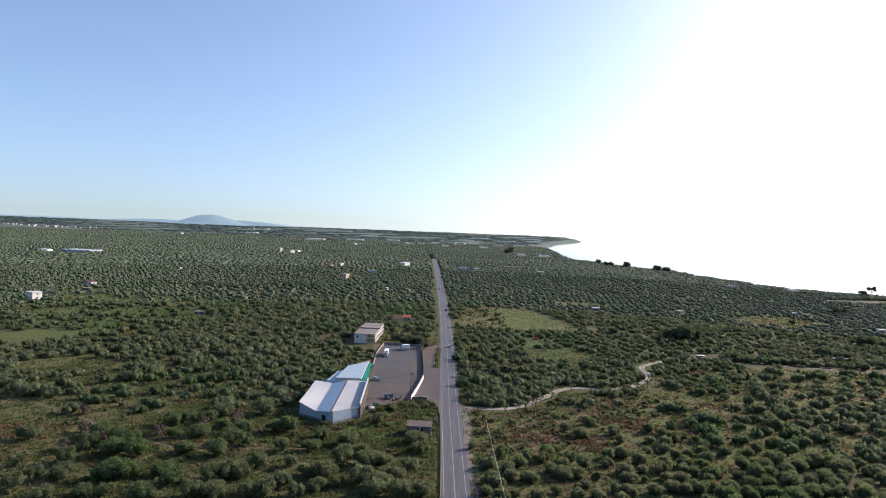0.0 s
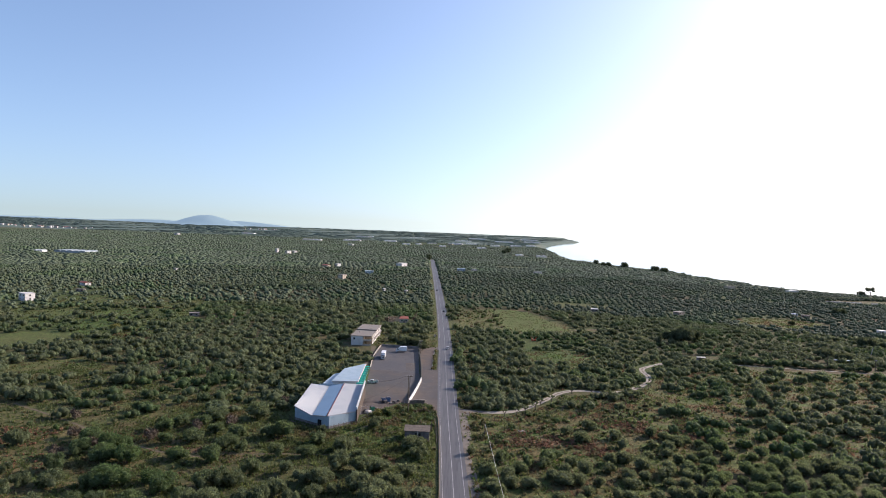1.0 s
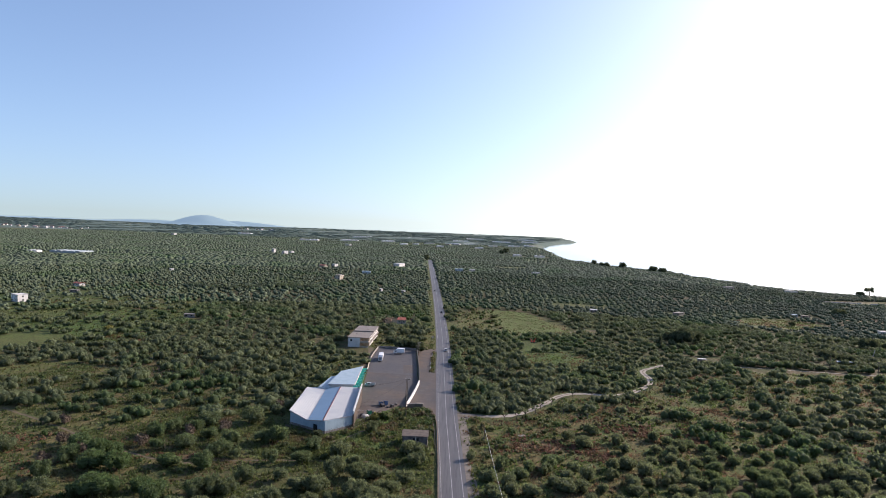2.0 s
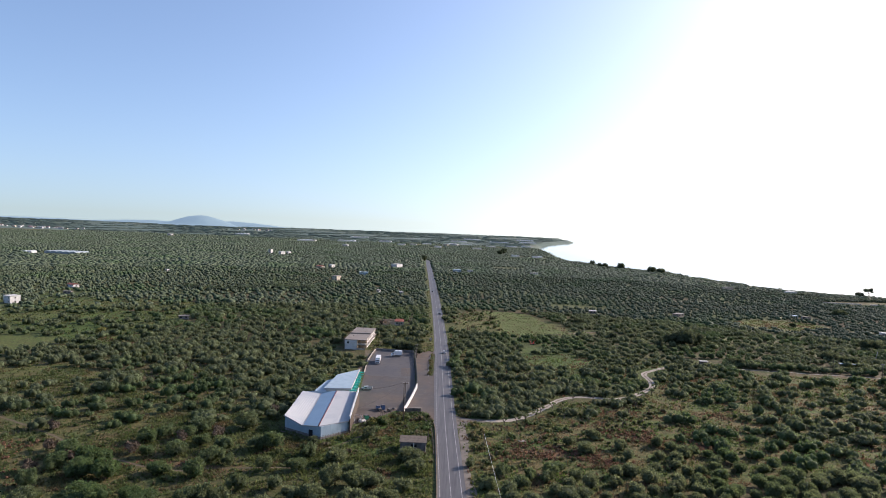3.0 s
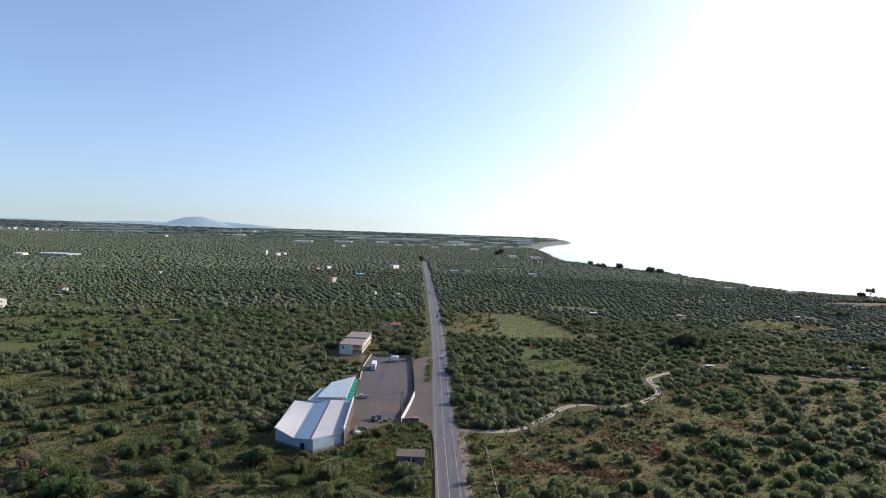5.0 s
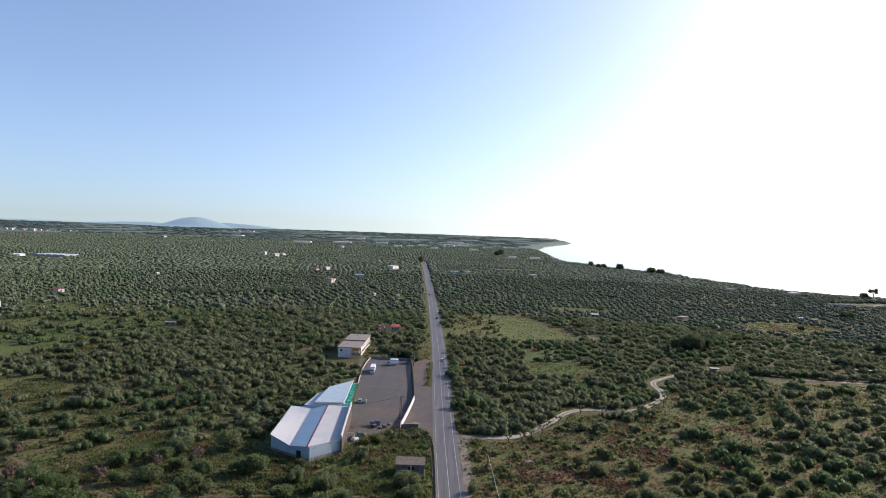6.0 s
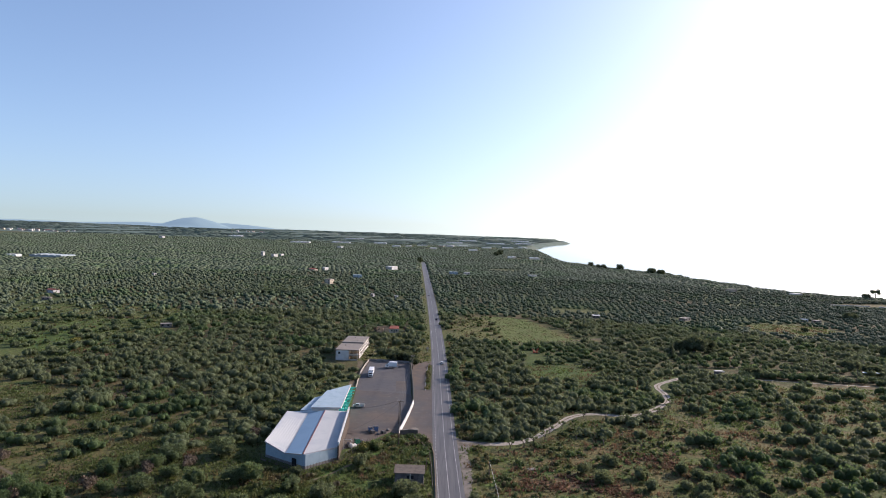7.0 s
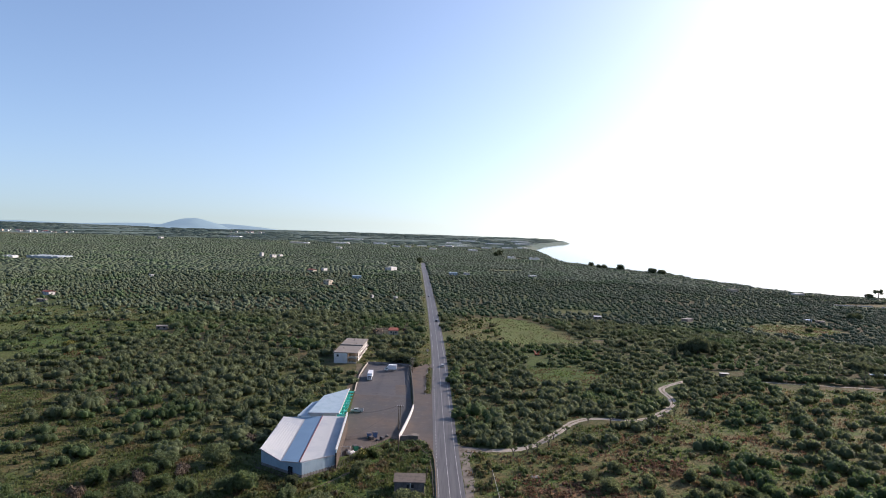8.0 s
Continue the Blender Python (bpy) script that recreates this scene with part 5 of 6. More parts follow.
wall_run("garden_wall", "cream and brown low wall behind the loading yard", [(-43.5, 331), (-44.6, 345), (-45.6, 362), (-45.4, 378), (-44.8, 391)], 0.35, 0.8, GREYWALL, CREAM)
wall_run("garden_wall", "dark low wall closing the yard", [(-44.6, 391.2), (-36, 390.6), (-28, 389.6), (-21, 388.4)], 0.3, 1.2, GREYWALL)


def fence(label, pts, height, gap=2.2):
    ob = thing("fence", label, "fence", (pts[0][0], pts[0][1], 0))
    inv = ob.matrix_world.inverted()
    for p, q in zip(pts[:-1], pts[1:]):
        p, q = Vector(p), Vector(q)
        n = max(1, round((q - p).length / gap))
        for k in range(n):
            c = p.lerp(q, k / n)
            bm = rod((c.x, c.y, 0), (c.x, c.y, height), 0.05, 0.05, 6)
            bm.transform(inv)
            part("post", bm, DULLSTEEL, ob)
        for z in (0.25, height * 0.5, height - 0.08):
            bm = rod((p.x, p.y, z), (q.x, q.y, z), 0.02, 0.02, 5)
            bm.transform(inv)
            part("rail", bm, DULLSTEEL, ob)
        bm = slab_between(p, q, 0.2, 0, 0.35)
        bm.transform(inv)
        part("kerb", bm, OLDROOF, ob, "concrete base strip")


fence("low rusty pipe railing above the road verge", [(-13.0, 267.6), (-10.2, 262.2), (-6.9, 253.0), (-5.8, 240.0), (-5.0, 223.5)], 1.1, 2.4)
fence("grey metal post fence in front of the warehouse", [(-62.5, 241), (-46.2, 230.6), (-36.0, 240.6), (-31, 254), (-27.4, 260.6), (-19, 268.6)], 2.0, 1.1)


def pole(x, y, height, lean=0.0, arm=0.0, label="weathered wooden utility pole", turn=0.0, mat=WOOD):
    ob = thing("utility_pole", label, "utility pole", (x, y, 0), turn)
    part("shaft", rod((0, 0, -0.3), (lean, 0, height), 0.20, 0.13, 10), mat, ob)
    if arm:
        part("crossarm", boxed(-arm, arm, -0.12, 0.12, height - 0.62, height - 0.38), WOOD, ob)
        for k in (-1, -0.35, 0.35, 1):
            part("insulator", rod((k * arm * 0.92, 0, height - 0.38), (k * arm * 0.92, 0, height - 0.08), 0.09, 0.06, 8), WHITEWALL, ob, "pale insulator")
        part("brace", rod((0, -0.1, height - 1.3), (arm * 0.6, -0.1, height - 0.5), 0.03, 0.03, 5), STEEL, ob)
    return ob


pole(-18.9, 279.5, 10.0, arm=1.2, label="wooden power pole with crossarm beside the white wall")
pole(-19.6, 281.0, 9.2, label="second wooden power pole beside the white wall")
pole(-17.9, 258.0, 6.5, label="thin wooden pole in the weedy lot")
pole(-19.0, 374.0, 8.0, arm=0.8, label="wooden power pole at the end of the yard")
pole(-30.8, 488.0, 9.4, lean=1.8, label="pale leaning utility pole by the road")
pole(-26.0, 690.0, 9.0, label="utility pole by the road")
pole(12.4, 231.0, 5.6, label="short wooden cable pole in the scrub")
pole(14.6, 165.0, 5.6, label="short wooden cable pole in the scrub")
pole(241.9, 361.4, 10.0, arm=1.0, label="wooden power pole beside the field track")
pole(280.2, 423.1, 5.6, lean=1.4, label="leaning white-painted pole among olive trees", mat=WHITEWALL)
pole(-7.4, 236.0, 4.0, label="thin post beside the hut")
pole(221, 404, 8, lean=1.5, label="pale leaning utility pole in the grove")
pole(226, 380, 8, label="wooden utility pole in the grove")


def cable(name, label, a, b, sag, r, mat):
    a, b = Vector(a), Vector(b)
    bm = bmesh.new()
    n = 14
    pts = [a.lerp(b, k / n) - Vector((0, 0, 4 * sag * (k / n) * (1 - k / n))) for k in range(n + 1)]
    for p, q in zip(pts[:-1], pts[1:]):
        rod(p, q, r, r, 5, bm)
    tagged(part(name, bm, mat, None), label, "cable")


cable("overhead_cable", "thick bright overhead cable between short poles", (12.4, 231, 5.5), (14.6, 165, 5.5), 0.35, 0.045, CABLE)
cable("overhead_cable", "thick bright overhead cable between short poles", (14.6, 165, 5.5), (17.0, 95, 5.5), 0.35, 0.045, CABLE)
for k in (-1.1, -0.4, 0.4, 1.1):
    cable("overhead_cable", "thin dark power wire over the yard", (-18.9 + k, 279.5, 9.9), (-19.0 + k * 0.7, 374, 7.9), 1.0, 0.03, BLACKCABLE)
for k, e in ((-1.1, (-40.5, 283, 5.6)), (0.0, (-37.2, 250, 6.0)), (0.4, (-17.9, 258, 6.4))):
    cable("overhead_cable", "thin dark service wire from the power pole", (-18.9 + k, 279.5, 9.8), e, 1.2, 0.035, BLACKCABLE)


# ---- vehicles ----
def wheels(ob, xs, half, r, width=0.28):
    for x in xs:
        for s in (-1, 1):
            tyre = part("wheel", rod((x, s * half - width / 2, r), (x, s * half + width / 2, r), r, r, 14), RUBBER, ob, "black tyre")
            part("rim", rod((x, s * (half + width * 0.5) - 0.02, r), (x, s * (half + width * 0.5) + 0.02, r), r * 0.55, r * 0.55, 10), STEEL, tyre)


def box_truck(x, y, turn, length, label):
    ob = thing("box_truck", label, "truck", (x, y, 0.05), turn)
    h = length / 2
    part("cargo_box", boxed(-h, h - 2.1, -1.2, 1.2, 0.95, 3.3, 0.05), CARWHITE, ob, "white cargo box")
    bm = prism([(h - 2.0, -1.1), (h, -1.1), (h, 1.1), (h - 2.0, 1.1)], 0.5, [2.6, 1.5, 1.5, 2.6])
    bmesh.ops.bevel(bm, geom=list(bm.edges), offset=0.08, segments=2, affect="EDGES")
    cab = part("cab", bm, CARWHITE, ob, "white cab")
    part("windscreen", prism([(h - 1.25, -0.95), (h - 0.25, -0.95), (h - 0.25, 0.95), (h - 1.25, 0.95)], [2.19, 1.66, 1.66, 2.19], [2.23, 1.70, 1.70, 2.23]), DARK, cab)
    for s in (-1, 1):
        part("side_window", boxed(h - 1.7, h - 0.8, s * 1.09 - 0.02, s * 1.09 + 0.02, 1.35, 1.85), DARK, cab)
        part("headlight", boxed(h - 0.03, h + 0.02, s * 0.85 - 0.15, s * 0.85 + 0.15, 0.75, 0.95), STEEL, cab)
    part("grille", boxed(h - 0.02, h + 0.03, -0.8, 0.8, 0.95, 1.35), RUBBER, cab, "dark grille")
    part("bumper", boxed(h - 0.05, h + 0.12, -1.05, 1.05, 0.42, 0.66), STEEL, cab)
    part("chassis", boxed(-h + 0.2, h - 0.2, -0.5, 0.5, 0.45, 0.9), RUBBER, ob, "dark chassis")
    wheels(ob, (-h + 1.6, h - 1.1), 1.0, 0.45)


box_truck(-39.6, 358.0, -88, 10.0, "white box truck parked by the yard wall")
box_truck(-30.8, 376.0, 182, 6.4, "white box van truck parked across the yard")


def pickup(x, y, turn, paint, label):
    ob = thing("pickup_truck", label, "pickup", (x, y, 0.05), turn)
    bm = boxed(-2.5, 2.5, -0.88, 0.88, 0.45, 1.0, 0.08)
    part("body", bm, paint, ob)
    part("cab", prism([(-0.3, -0.8), (1.3, -0.8), (1.3, 0.8), (-0.3, 0.8)], 0.95, [1.7, 1.55, 1.55, 1.7]), paint, ob)
    part("windscreen", prism([(1.31, -0.7), (1.9, -0.7), (1.9, 0.7), (1.31, 0.7)], [1.45, 1.0, 1.0, 1.45], [1.5, 1.05, 1.05, 1.5]), DARK, ob)
    for s in (-1, 1):
        part("bed_side", boxed(-2.45, -0.4, s * 0.82 - 0.05, s * 0.82 + 0.05, 1.0, 1.4), paint, ob)
        part("side_window", boxed(-0.1, 1.1, s * 0.805 - 0.02, s * 0.805 + 0.02, 1.15, 1.5), DARK, ob)
        part("headlight", boxed(2.48, 2.53, s * 0.65 - 0.13, s * 0.65 + 0.13, 0.7, 0.85), STEEL, ob)
    part("bed_floor", boxed(-2.42, -0.42, -0.76, 0.76, 1.0, 1.03), RUBBER, ob, "dark load bed")
    part("tailgate", boxed(-2.5, -2.42, -0.8, 0.8, 1.0, 1.4), paint, ob)
    wheels(ob, (-1.5, 1.55), 0.78, 0.36, 0.24)


pickup(-38.2, 301.5, 182, SILVER, "silver pickup truck parked in the yard")


def car(x, y, turn, paint, label):
    ob = thing("car", label, "car", (x, y, 0.08), turn)
    part("body", boxed(-2.1, 2.1, -0.85, 0.85, 0.3, 0.85, 0.12), paint, ob)
    bm = prism([(-1.7, -0.78), (1.0, -0.78), (1.0, 0.78), (-1.7, 0.78)], 0.84, 1.42)
    for v in bm.verts:
        if v.co.z > 1:
            v.co.x = v.co.x * 0.68 - 0.12
            v.co.y *= 0.85
    part("cabin", bm, paint, ob)
    part("windscreen", prism([(0.62, -0.68), (1.02, -0.75), (1.02, 0.75), (0.62, 0.68)], [1.36, 0.88, 0.88, 1.36], [1.40, 0.92, 0.92, 1.40]), DARK, ob)
    part("rear_window", prism([(-1.72, -0.75), (-1.34, -0.68), (-1.34, 0.68), (-1.72, 0.75)], [0.88, 1.36, 1.36, 0.88], [0.92, 1.40, 1.40, 0.92]), DARK, ob)
    for s in (-1, 1):
        part("side_window", prism([(-1.3, s * 0.74), (0.6, s * 0.74), (0.6, s * 0.80), (-1.3, s * 0.80)], 0.92, 1.28), DARK, ob)
        part("tail_light", boxed(-2.12, -2.07, s * 0.65 - 0.15, s * 0.65 + 0.15, 0.62, 0.76), REDTRIM, ob)
        part("headlight", boxed(2.07, 2.12, s * 0.62 - 0.16, s * 0.62 + 0.16, 0.55, 0.70), STEEL, ob)
    wheels(ob, (-1.3, 1.35), 0.74, 0.32, 0.2)


car(float(road_x(390)) + 1.7, 390, 91.5, CARWHITE, "white hatchback driving along the road")
car(float(road_x(552)) + 1.7, 552, 92.3, CARDARK, "dark saloon car driving along the road")
car(float(road_x(722)) - 1.6, 722, 272.5, CARDARK, "dark car coming along the road")


# ---- yard clutter ----
def skip(x, y, turn, mat, label, w=2.2, h=1.8):
    ob = thing("waste_skip", label, "skip", (x, y, 0.045), turn)
    bm = prism([(-w / 2, -0.9), (w / 2, -0.9), (w / 2, 0.9), (-w / 2, 0.9)], 0.0, h)
    for v in bm.verts:
        if v.co.z < 0.1:
            v.co.x *= 0.8
    part("tub", bm, mat, ob)
    part("load", boxed(-w / 2 + 0.1, w / 2 - 0.1, -0.8, 0.8, h - 0.1, h + 0.15, 0.05), SCRAP, ob, "rubbish heaped to the rim")
    for s in (-1, 1):
        part("lifting_lug", boxed(s * w / 2 - 0.08, s * w / 2 + 0.08, -0.3, 0.3, h * 0.5, h * 0.6), STEEL, ob)


skip(-29.6, 271.6, 20, BLUEPAINT, "blue steel waste skip in the yard corner", 1.6, 1.6)
skip(-27.6, 272.4, 20, BLUEPAINT, "blue steel waste skip in the yard corner", 1.6, 1.8)
skip(-28.6, 269.6, 35, SCRAP, "dark steel waste skip beside the fence", 1.6, 1.0)
skip(-24.6, 269.8, 40, SCRAP, "dark low machine beside the fence", 1.2, 0.9)
skip(-32.8, 258.5, 30, GREENPAINT, "green waste container behind the fence", 1.7, 1.6)
for k, (x, y, r, mat) in enumerate(((-34.2, 254.4, 1.0, WHITEWALL), (-33.3, 255.4, 0.8, PLASTIC), (-35.2, 256.0, 0.9, SCRAP), (-31.4, 260.0, 0.7, SCRAP), (-23.2, 273.0, 0.6, SCRAP), (-26.2, 268.4, 0.6, SCRAP))):
    g = np.random.default_rng(k)
    bm = bmesh.new()
    bmesh.ops.create_icosphere(bm, subdivisions=2, radius=r, matrix=Matrix.Translation((0, 0, r * 0.5)) @ Matrix.Diagonal((1.2, 0.9, 0.8, 1)))
    for v in bm.verts:
        v.co += v.co.normalized() * 0.25 * r * noise.noise(v.co * 2 + Vector((k, 0, 0)))
        v.co.z = max(v.co.z, 0)
    ob = part("rubbish_pile", bm, mat, None)
    ob.location = (x, y, 0.04)
    tagged(ob, "crumpled heap of pale sacks and scrap" if mat is not SCRAP else "heap of dark scrap beside the fence", "rubbish")
gantry = thing("pipe_frame", "pale pipe frame beside the warehouse corner", "frame", (-35.2, 252.6, 0))
for x in (-1.4, 1.4):
    part("upright", rod((x, 0, 0), (x, 0, 3.4), 0.09, 0.09, 8), WHITEWALL, gantry)
part("crossbar", rod((-1.4, 0, 3.4), (1.4, 0, 3.4), 0.09, 0.09, 8), WHITEWALL, gantry)

implement = thing("farm_implement", "red steel farm implement folded upright among olive trees", "farm machine", (55.6, 429, 0), 10)
for s in (-1, 1):
    part("wing_frame", rod((0, s * 0.2, 0.6), (s * 2.3, 0, 3.2), 0.18, 0.14, 6), REDSTEEL, implement, "red folded wing")
    part("wing_frame", rod((s * 0.9, 0, 0.5), (s * 1.2, 0, 2.4), 0.16, 0.12, 6), REDSTEEL, implement, "red folded wing")
    part("wheel", rod((s * 0.8, -0.1, 0.4), (s * 0.8, 0.1, 0.4), 0.4, 0.4, 12), RUBBER, implement)
part("beam", boxed(-1.6, 1.6, -0.25, 0.25, 0.5, 1.0), REDSTEEL, implement, "red main beam")
sign = thing("road_sign", "round yellow-white road sign on a post", "road sign", (-12.2, 421, 0), 0)
part("post", rod((0, 0, 0), (0, 0, 2.6), 0.05, 0.05, 8), STEEL, sign)
part("plate", rod((0, -0.06, 2.5), (0, -0.02, 2.5), 0.8, 0.8, 16), CREAM, sign)


# ---- single trees, hedges and scrub ----
SHORE_AND_PINES = [(163, 447, 12.5, 7.5, 8, "large dark pine above the olive grove"), (172, 451, 10.5, 6.5, 7, "dark pine above the olive grove"), (155, 449, 9.5, 5.5, 6, "dark pine above the olive grove"),
                                 (484, 1000, 8, 5.5, 7, "dark round tree on the shore"), (350, 1290, 13, 8, 8, "dark round tree on the shore"), (312, 1368, 14, 6, 6, "dark leaning tree on the shore"), (320, 1330, 9, 6, 6, "dark tree on the shore"), (328, 1322, 10, 6, 6, "dark tree on the shore"),
                                 (392, 1215, 11, 9, 7, "broad dark tree on the shore"), (404, 1200, 9, 9, 7, "broad dark tree on the shore"), (560, 866, 8, 5, 5, "dark tree on the shore")]
ROADSIDE_TREES = [(-53, 1318, 14, 6, 7, "tall dark tree at the far bend of the road"), (-52, 1290, 10, 5, 6, "dark tree beside the road"),
                                 (-33, 394, 4.6, 3.8, 6, "broad dark shrub behind the yard"), (-28.5, 396, 5.4, 4.4, 6, "broad dark shrub behind the yard"), (-24, 394, 5, 4, 6, "broad dark shrub behind the yard"), (-19.6, 392.5, 5, 3.4, 6, "broad dark shrub behind the yard"), (-24, 403, 4, 4, 6, "broad dark shrub behind the yard"),
                                 (-18.5, 383, 5, 3, 5, "dark shrub at the end of the yard wall"), (106, 523, 5.5, 4, 6, "round dark tree by the path"), (118, 463, 5, 3.6, 6, "round dark tree by the path"), (149, 1735, 20, 9, 7, "tall dark tree on the far plain"), (134, 1690, 14, 8, 7, "dark tree on the far plain"), (300, 556, 4, 3, 6, "round dark tree in the pale field"),
                                 (392, 640, 7, 7, 7, "large dark tree by the field"), (301, 459, 6.5, 7, 7, "broad dark tree among the scrub"), (245, 414, 5.5, 5, 6, "round dark tree beside the track"), (250, 403, 4.5, 5.5, 6, "round dark tree beside the track"), (168, 386, 5, 3.5, 6, "round tree beside the track"), (174, 386, 5, 3.5, 6, "round tree beside the track"), (-47, 228, 3.0, 2.2, 5, "green bush against the warehouse wall")]
for x, y, h, r, lumps, label in SHORE_AND_PINES + ROADSIDE_TREES:
    ob = tree("tree", label, "tree", int(x * 3 + y * 7) % 9973, lumps + 6, 1, 2200, 0.13 * r, h, r, PINE, 0.12)
    ob.location = (x, y, -16 * min(1.0, max(0.0, 1 - float(coast_x(y) - x) / 45)) ** 1.3)
pine = tree("tree", "tall thin-trunked pine with an airy crown on the shore", "tree", 31, 6, 2, 700, 0.8, 17, 6.5, PINE, 0.5, limbs=5)
pine.location = (572, 864, 0)
cyp = tree("cypress", "slender dark cypress above the olive grove", "cypress", 5, 7, 2, 700, 0.5, 9, 1.4, PINE, 0.05, tall=True)
cyp.location = (141, 428, 0)
bare_at = ((-118, 205), (-104, 214), (-92, 226), (-130, 214), (-82, 232), (-141, 232), (-70, 262), (-125, 196), (-52, 486), (-30, 492), (-26, 478), (-60, 494))
for k, (x, y) in enumerate(bare_at):
    ob = tree("bare_shrub", "reddish-brown leafless shrub in the clearing", "shrub", 400 + k, 4, 1, 900, 0.40, 3.6, 2.4, SHRUB, 0.15)
    ob.location = (x, y, 0)

ob = tree("bush", "yellow-green bush in the weedy lot", "bush", 78, 5, 1, 700, 0.4, 2.6, 2.4, YELLOWLEAF, 0.05)
ob.location = (-29.2, 251.4, 0)
ob = tree("bush", "dark leafy bush in the weedy lot", "bush", 79, 5, 1, 700, 0.4, 3.0, 2.6, SCRUBLEAF, 0.05)
ob.location = (-25.4, 252.6, 0)
ob = tree("bush", "yellow-green flowering bush in the clearing", "bush", 77, 6, 2, 900, 0.5, 3.6, 3.4, YELLOWLEAF, 0.05)
ob.location = (-223, 408, 0)

spray = []
for k in range(8):
    g = np.random.default_rng(700 + k)
    n = 5
    a = g.uniform(0, 2 * math.pi, n)
    base = np.stack([np.cos(a) * g.uniform(0, 0.35, n), np.sin(a) * g.uniform(0, 0.35, n), np.zeros(n)], 1)
    side = np.stack([-np.sin(a), np.cos(a), np.zeros(n)], 1) * g.uniform(0.12, 0.24, (n, 1))
    tip = base * 2.2 + np.array([0, 0, 1.0]) * g.uniform(0.35, 0.8, (n, 1)) + g.normal(0, 0.08, (n, 3))
    spray.append((np.stack([base - side, base + side, tip], 1).reshape(-1, 3), np.arange(3 * n).reshape(-1, 3)))


def strew(n, poly, seed):
    g = np.random.default_rng(seed)
    q = np.array(poly)
    x, y = g.uniform(q[:, 0].min(), q[:, 0].max(), n), g.uniform(q[:, 1].min(), q[:, 1].max(), n)
    lump = np.sin(x / 5.3 + 2 * np.sin(y / 7.1)) * np.sin(y / 4.7 + np.sin(x / 6.1)) + 0.5 * np.sin(x / 1.9) * np.sin(y / 2.3)
    ok = inside(x, y, poly) & (lump + g.normal(0, 0.75, n) > -0.25) & (np.abs(x - road_x(y)) > 5.4) & (away(x, y, TRACK) > 2.6)
    ok &= ~((x > -17.5) & (x < -7) & (y > 223.5) & (y < 231)) & ~inside(x, y, [(-62, 243.5), (-45.7, 231.5), (-35, 243), (-38, 278), (-62.5, 277)])
    ok &= edge_in(x, y, YARDPLAN) < -0.5
    ok &= (away(x, y, [(-176, 248), (-163, 241), (-143, 230), (-130, 222), (-117, 212), (-106, 209), (-96, 204), (-78, 201)]) > 1.3) & (away(x, y, [(-78, 204), (-57, 207), (-40, 208), (-24, 209)]) > 0.8)
    ok &= away(x, y, [(-42.5, 224.5), (-36.2, 232.4), (-30.8, 240.6), (-24, 250)]) > 1.0
    return np.stack([x, y, g.uniform(0.6, 1.5, n)], 1)[ok]


seaward = np.concatenate([strew(9000, [(8, 264), (60, 306), (130, 380), (110, 400), (8, 400)], 22), strew(62000, SPARSE_R, 2), strew(4000, FIELD_R, 24), strew(2500, FIELD, 23), strew(2500, [(4.6, 150), (12, 150), (10, 470), (-1, 470)], 6)])
scatter("weeds", "rough grass, brown dry stalks and weeds", seaward, spray, WEED, "weeds")
inland = np.concatenate([strew(15000, [(-215, 290), (-50, 230), (-60, 380), (-240, 400)], 21), strew(14000, LOT, 1), strew(9000, CLEAR_L2, 25), strew(26000, CLEAR_L, 3), strew(2600, HOUSEYARD, 4), strew(24000, [(-120, 150), (-4, 150), (-4, 215), (-62, 240), (-110, 280)], 5),
                         strew(2500, [(-12, 396), (-5, 396), (-20, 800), (-32, 800)], 7), strew(500, [(-10.5, 334), (-8.4, 334), (-8.4, 385), (-10.4, 385)], 8)])
scatter("weeds", "rough yellowish-green grass and weeds", inland, spray, LUSHWEED, "weeds")
tuft_shapes = [crown_shape(np.random.default_rng(900 + k), 2, 1, 55, 0.85, 4.2, 3.4, 0.0) for k in range(8)]
SCRUB_ROAD = [(1000, SPARSE_R, 11), (420, CLEAR_L, 12), (330, LOT, 13), (200, CLEAR_L2, 14), (90, HOUSEYARD, 16), (240, [(5, 266), (11, 266), (8, 470), (2, 470)], 17),
    (900, [(9, 258), (24, 256), (50, 288), (86, 298), (120, 262), (78, 246), (58, 220), (30, 218), (9, 200)], 26), (150, [(-18, 268), (-7, 266), (-5.6, 240), (-13, 240), (-22, 258)], 27), (120, [(-34, 242), (-28, 257), (-19, 266), (-20, 258), (-30, 238)], 28), (70, [(-60, 236), (-47, 228), (-36, 238), (-34, 234), (-46, 223), (-60, 230)], 29), (110, [(5, 265.5), (30, 267), (34, 276), (6, 276)], 19)]
SCRUB_TRACK = [(160, [(60, 306), (98, 330), (103, 352), (115, 370), (150, 384), (150, 398), (110, 392), (84, 352), (56, 330)], 18), (130, [(165, 385), (230, 378), (262, 402), (180, 404)], 20)]
scrub = np.concatenate([strew(n, poly, seed) for n, poly, seed in SCRUB_ROAD + SCRUB_TRACK]
    + [strew(150, FIELD[:4] + [(42, 462), (24, 468)], 15) * np.array([1, 1, 1.5])])
scrub[:, 2] *= rng.uniform(0.14, 0.36, len(scrub))
scatter("scrub", "low green scrub bushes between the trees", scrub, tuft_shapes, SCRUBLEAF, "scrub")
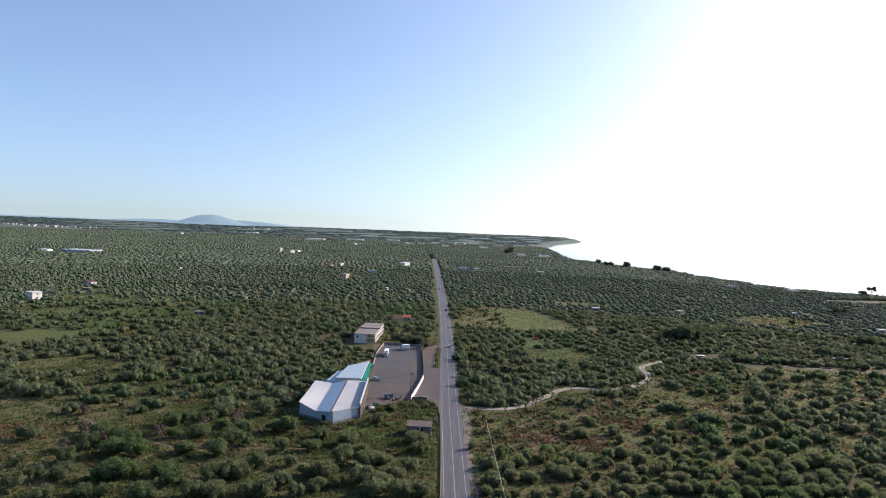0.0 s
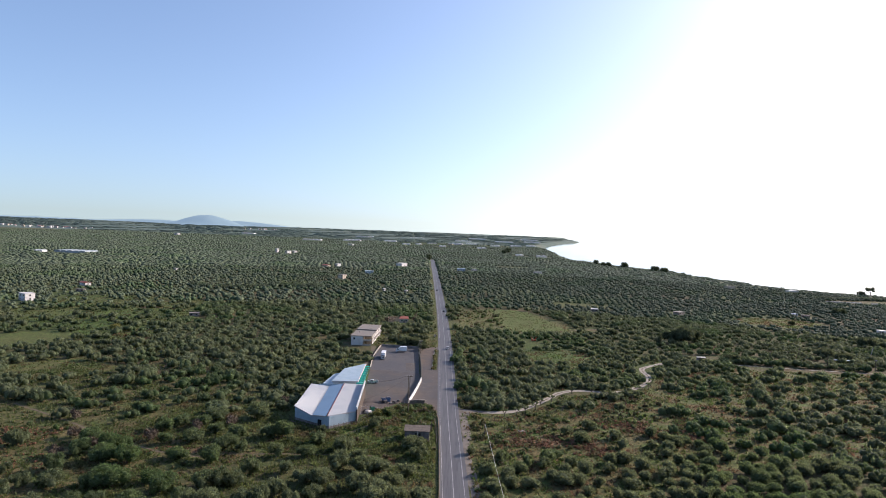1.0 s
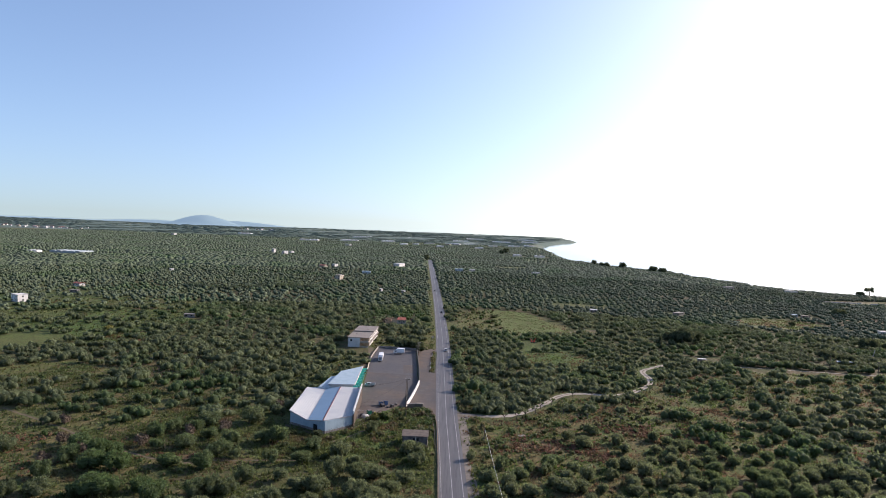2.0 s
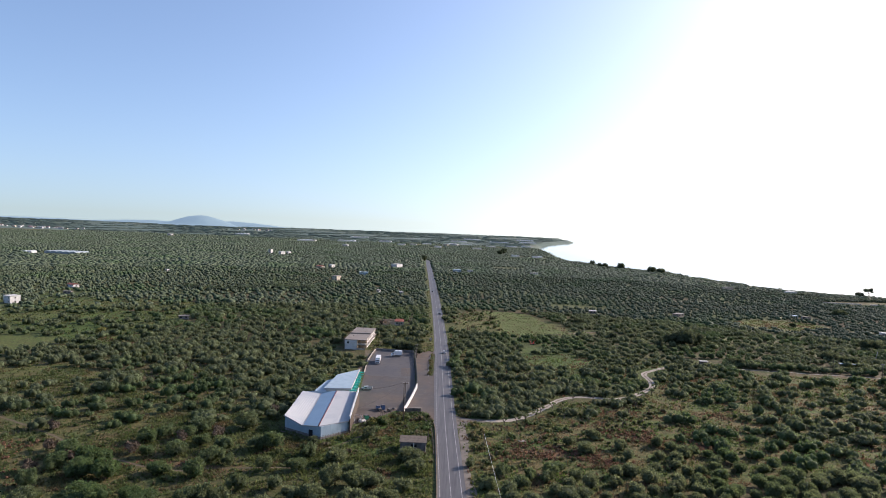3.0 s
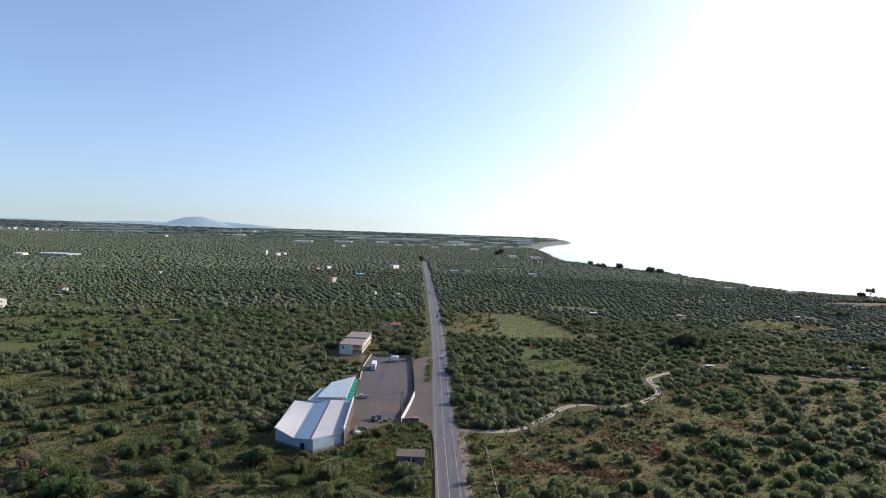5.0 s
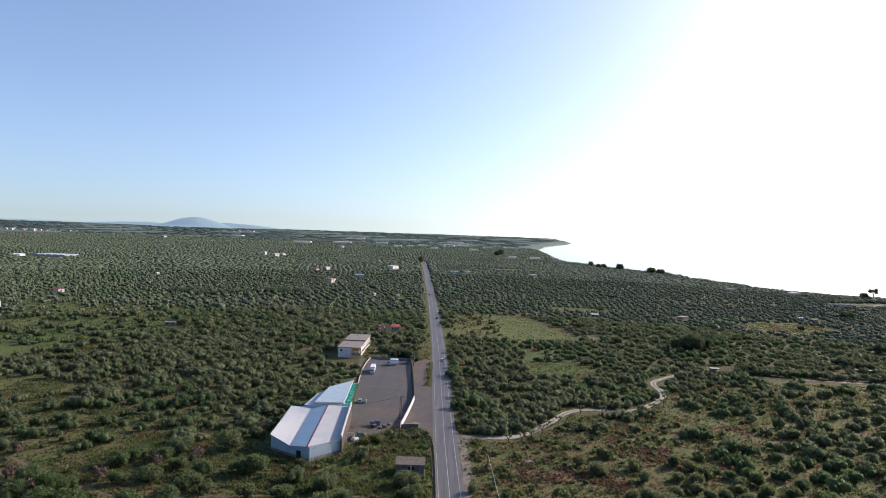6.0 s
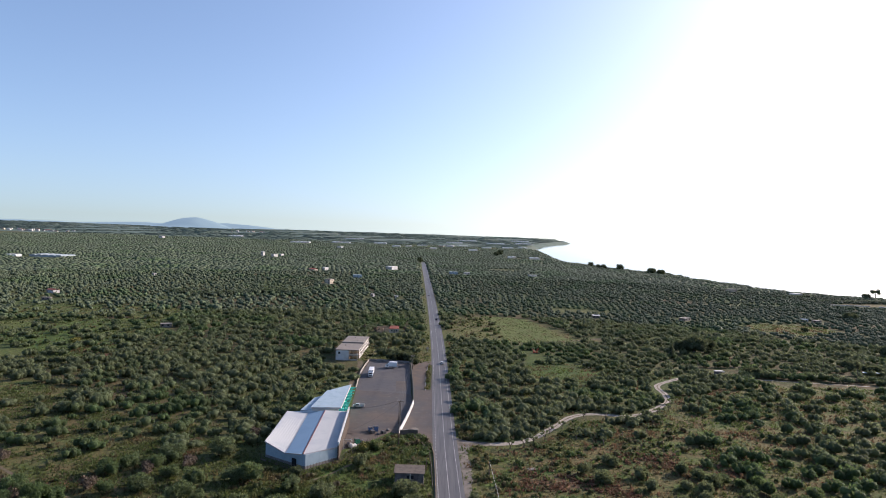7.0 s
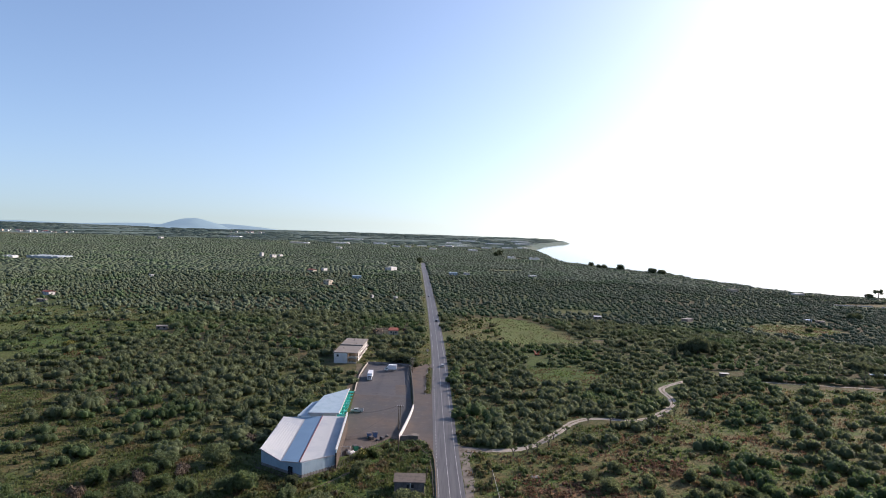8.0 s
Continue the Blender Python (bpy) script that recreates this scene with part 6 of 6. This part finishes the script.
dry = np.concatenate([strew(70, [(4, 266), (9, 265.5), (10, 274), (3, 280)], 31), strew(420, [(4.5, 270), (8, 270), (2.8, 430), (0.2, 430)], 32), strew(70, [(-10.6, 334.5), (-8.4, 334), (-8.4, 385), (-10.6, 385)], 34), strew(60, [(8, 258), (14, 258.5), (12, 225), (9, 225)], 33)])
dry[:, 2] *= 0.26
scatter("dry_bushes", "dry yellow-brown bushes along the road verge", dry, tuft_shapes, DRYLEAF, "dry bushes")
fern = np.concatenate([strew(n, [(x - a, y - b), (x + a, y - b), (x + a, y + b), (x - a, y + b)], 50 + k) for k, (x, y, a, b, n) in enumerate((
    (38, 230, 15, 7, 1000), (50, 221, 7, 4, 220), (67, 251, 14, 7, 900), (28, 238, 9, 4, 160), (100, 258, 8, 4, 120), (22, 226, 6, 4, 110), (93, 245, 8, 4, 200), (58, 236, 8, 3, 90), (110, 262, 9, 4, 110), (180, 430, 9, 14, 160), (150, 240, 9, 5, 90), (120, 280, 12, 4, 90),
    (-92, 206, 9, 3, 260), (-150, 212, 12, 9, 420), (-108, 217, 9, 3, 120), (-135, 192, 14, 6, 160), (-75, 188, 12, 4, 90), (-205, 400, 12, 14, 260)))])
fern[:, 2] *= rng.uniform(0.07, 0.15, len(fern))
scatter("bracken", "low rust-brown dry bracken in patches", fern, tuft_shapes, BRACKEN, "bracken")
hx = rng.uniform(-285, -150, 150)
hedge = np.stack([hx, 664 + 0.30 * (hx + 250) + 14 * np.sin(hx / 17.0) + np.abs(rng.normal(0, 11, 150)), rng.uniform(0.8, 1.35, 150)], 1)
scatter("hedgerow", "dark windbreak row of taller trees", hedge, mid, WINDBREAK, "hedgerow")
hx = np.concatenate([rng.uniform(440, 590, 110), rng.uniform(420, 486, 60)])
hedge = np.stack([hx, np.where(np.arange(170) < 110, 800 + 0.10 * (hx - 440), 836 + 0.3 * (hx - 420)) + rng.normal(0, 2.5, 170), rng.uniform(0.7, 1.3, 170)], 1)
scatter("hedgerow", "dark hedge lines between the shore fields", hedge, farther, WINDBREAK, "hedgerow")
ys = rng.uniform(720, 2300, 420)
shore = np.stack([coast_x(ys) - rng.uniform(16, 40, 420), ys, rng.uniform(0.6, 1.6, 420)], 1)
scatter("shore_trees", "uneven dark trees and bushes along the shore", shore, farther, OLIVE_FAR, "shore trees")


# pruned trees along the track: short trunks with a few bare boughs
def pruned_tree(x, y, seed):
    g = np.random.default_rng(seed)
    ob = thing("pruned_tree", "hard-pruned dark tree with bare stubby boughs", "tree", (x, y, 0), g.uniform(0, 360), group="pruned trees along the track")
    h = g.uniform(1.2, 1.8)
    part("trunk", rod((0, 0, -0.1), (0.1, 0, h), 0.22, 0.16, 7), BARK, ob)
    for k in range(4):
        a = 2 * math.pi * k / 4 + g.uniform(-0.4, 0.4)
        tip = (0.1 + math.cos(a) * g.uniform(0.8, 1.5), math.sin(a) * g.uniform(0.8, 1.5), h + g.uniform(0.8, 1.6))
        bough = part("bough", rod((0.1, 0, h - 0.1), tip, 0.12, 0.05, 6), BARK, ob)
        v, f = crown_shape(g, 1, 1, 40, 0.30, 0.9, 0.55, 0.1)
        tuft = new("tuft", tri_mesh("tuft", v + np.array(tip) - np.array([0, 0, 0.4]), f, OLIVE))
        tuft.parent = bough


for k, (x, y) in enumerate(((22, 258.5), (27, 260), (31, 264), (36, 268.5), (39, 276), (45, 283), (57, 297.5), (66, 297), (73, 296), (90, 304), (98, 313), (101, 319), (104, 325), (111, 338), (84, 292), (62, 280), (48, 270), (78, 282), (67, 276.5), (57, 265), (69.7, 262), (39.7, 336.7), (32.6, 336))):
    pruned_tree(x, y, 800 + k)

# mown rows in the meadow
bm = bmesh.new()
for k in range(19):
    u = k / 18
    a, b = Vector((43 + 44 * u, 463 + 8 * u)), Vector((33 + 36 * u, 583 - 10 * u))
    side = None
    for i in range(61):
        p = a.lerp(b, i / 60)
        if not inside(np.array(p.x), np.array(p.y), MOWN):
            side = None
            continue
        c = p.x + 0.25 * math.sin(i * 0.31 + k) + 0.15 * rng.normal()
        w, h = 0.75 + 0.2 * rng.normal(), 0.17 + 0.06 * rng.normal()
        ring = [bm.verts.new((c + dx, p.y, z)) for dx, z in ((-w, -0.02), (-w * 0.4, h), (w * 0.5, h * 0.9), (w, -0.02))]
        if side:
            for m in range(3):
                bm.faces.new((side[m], side[m + 1], ring[m + 1], ring[m]))
        side = ring
tagged(part("mown_rows", bm, MOWNGRASS, None), "rows of cut grass across the pale meadow", "grass", kind="stuff")

slab = part("concrete_slab", boxed(-1.3, 1.3, -0.9, 0.9, 0, 0.35, 0.08), CONCRETE, None)
slab.matrix_world = pose(27, 240, 0, 0, 0, 15)
tagged(slab, "pale broken concrete slab lying in the scrub", "slab")
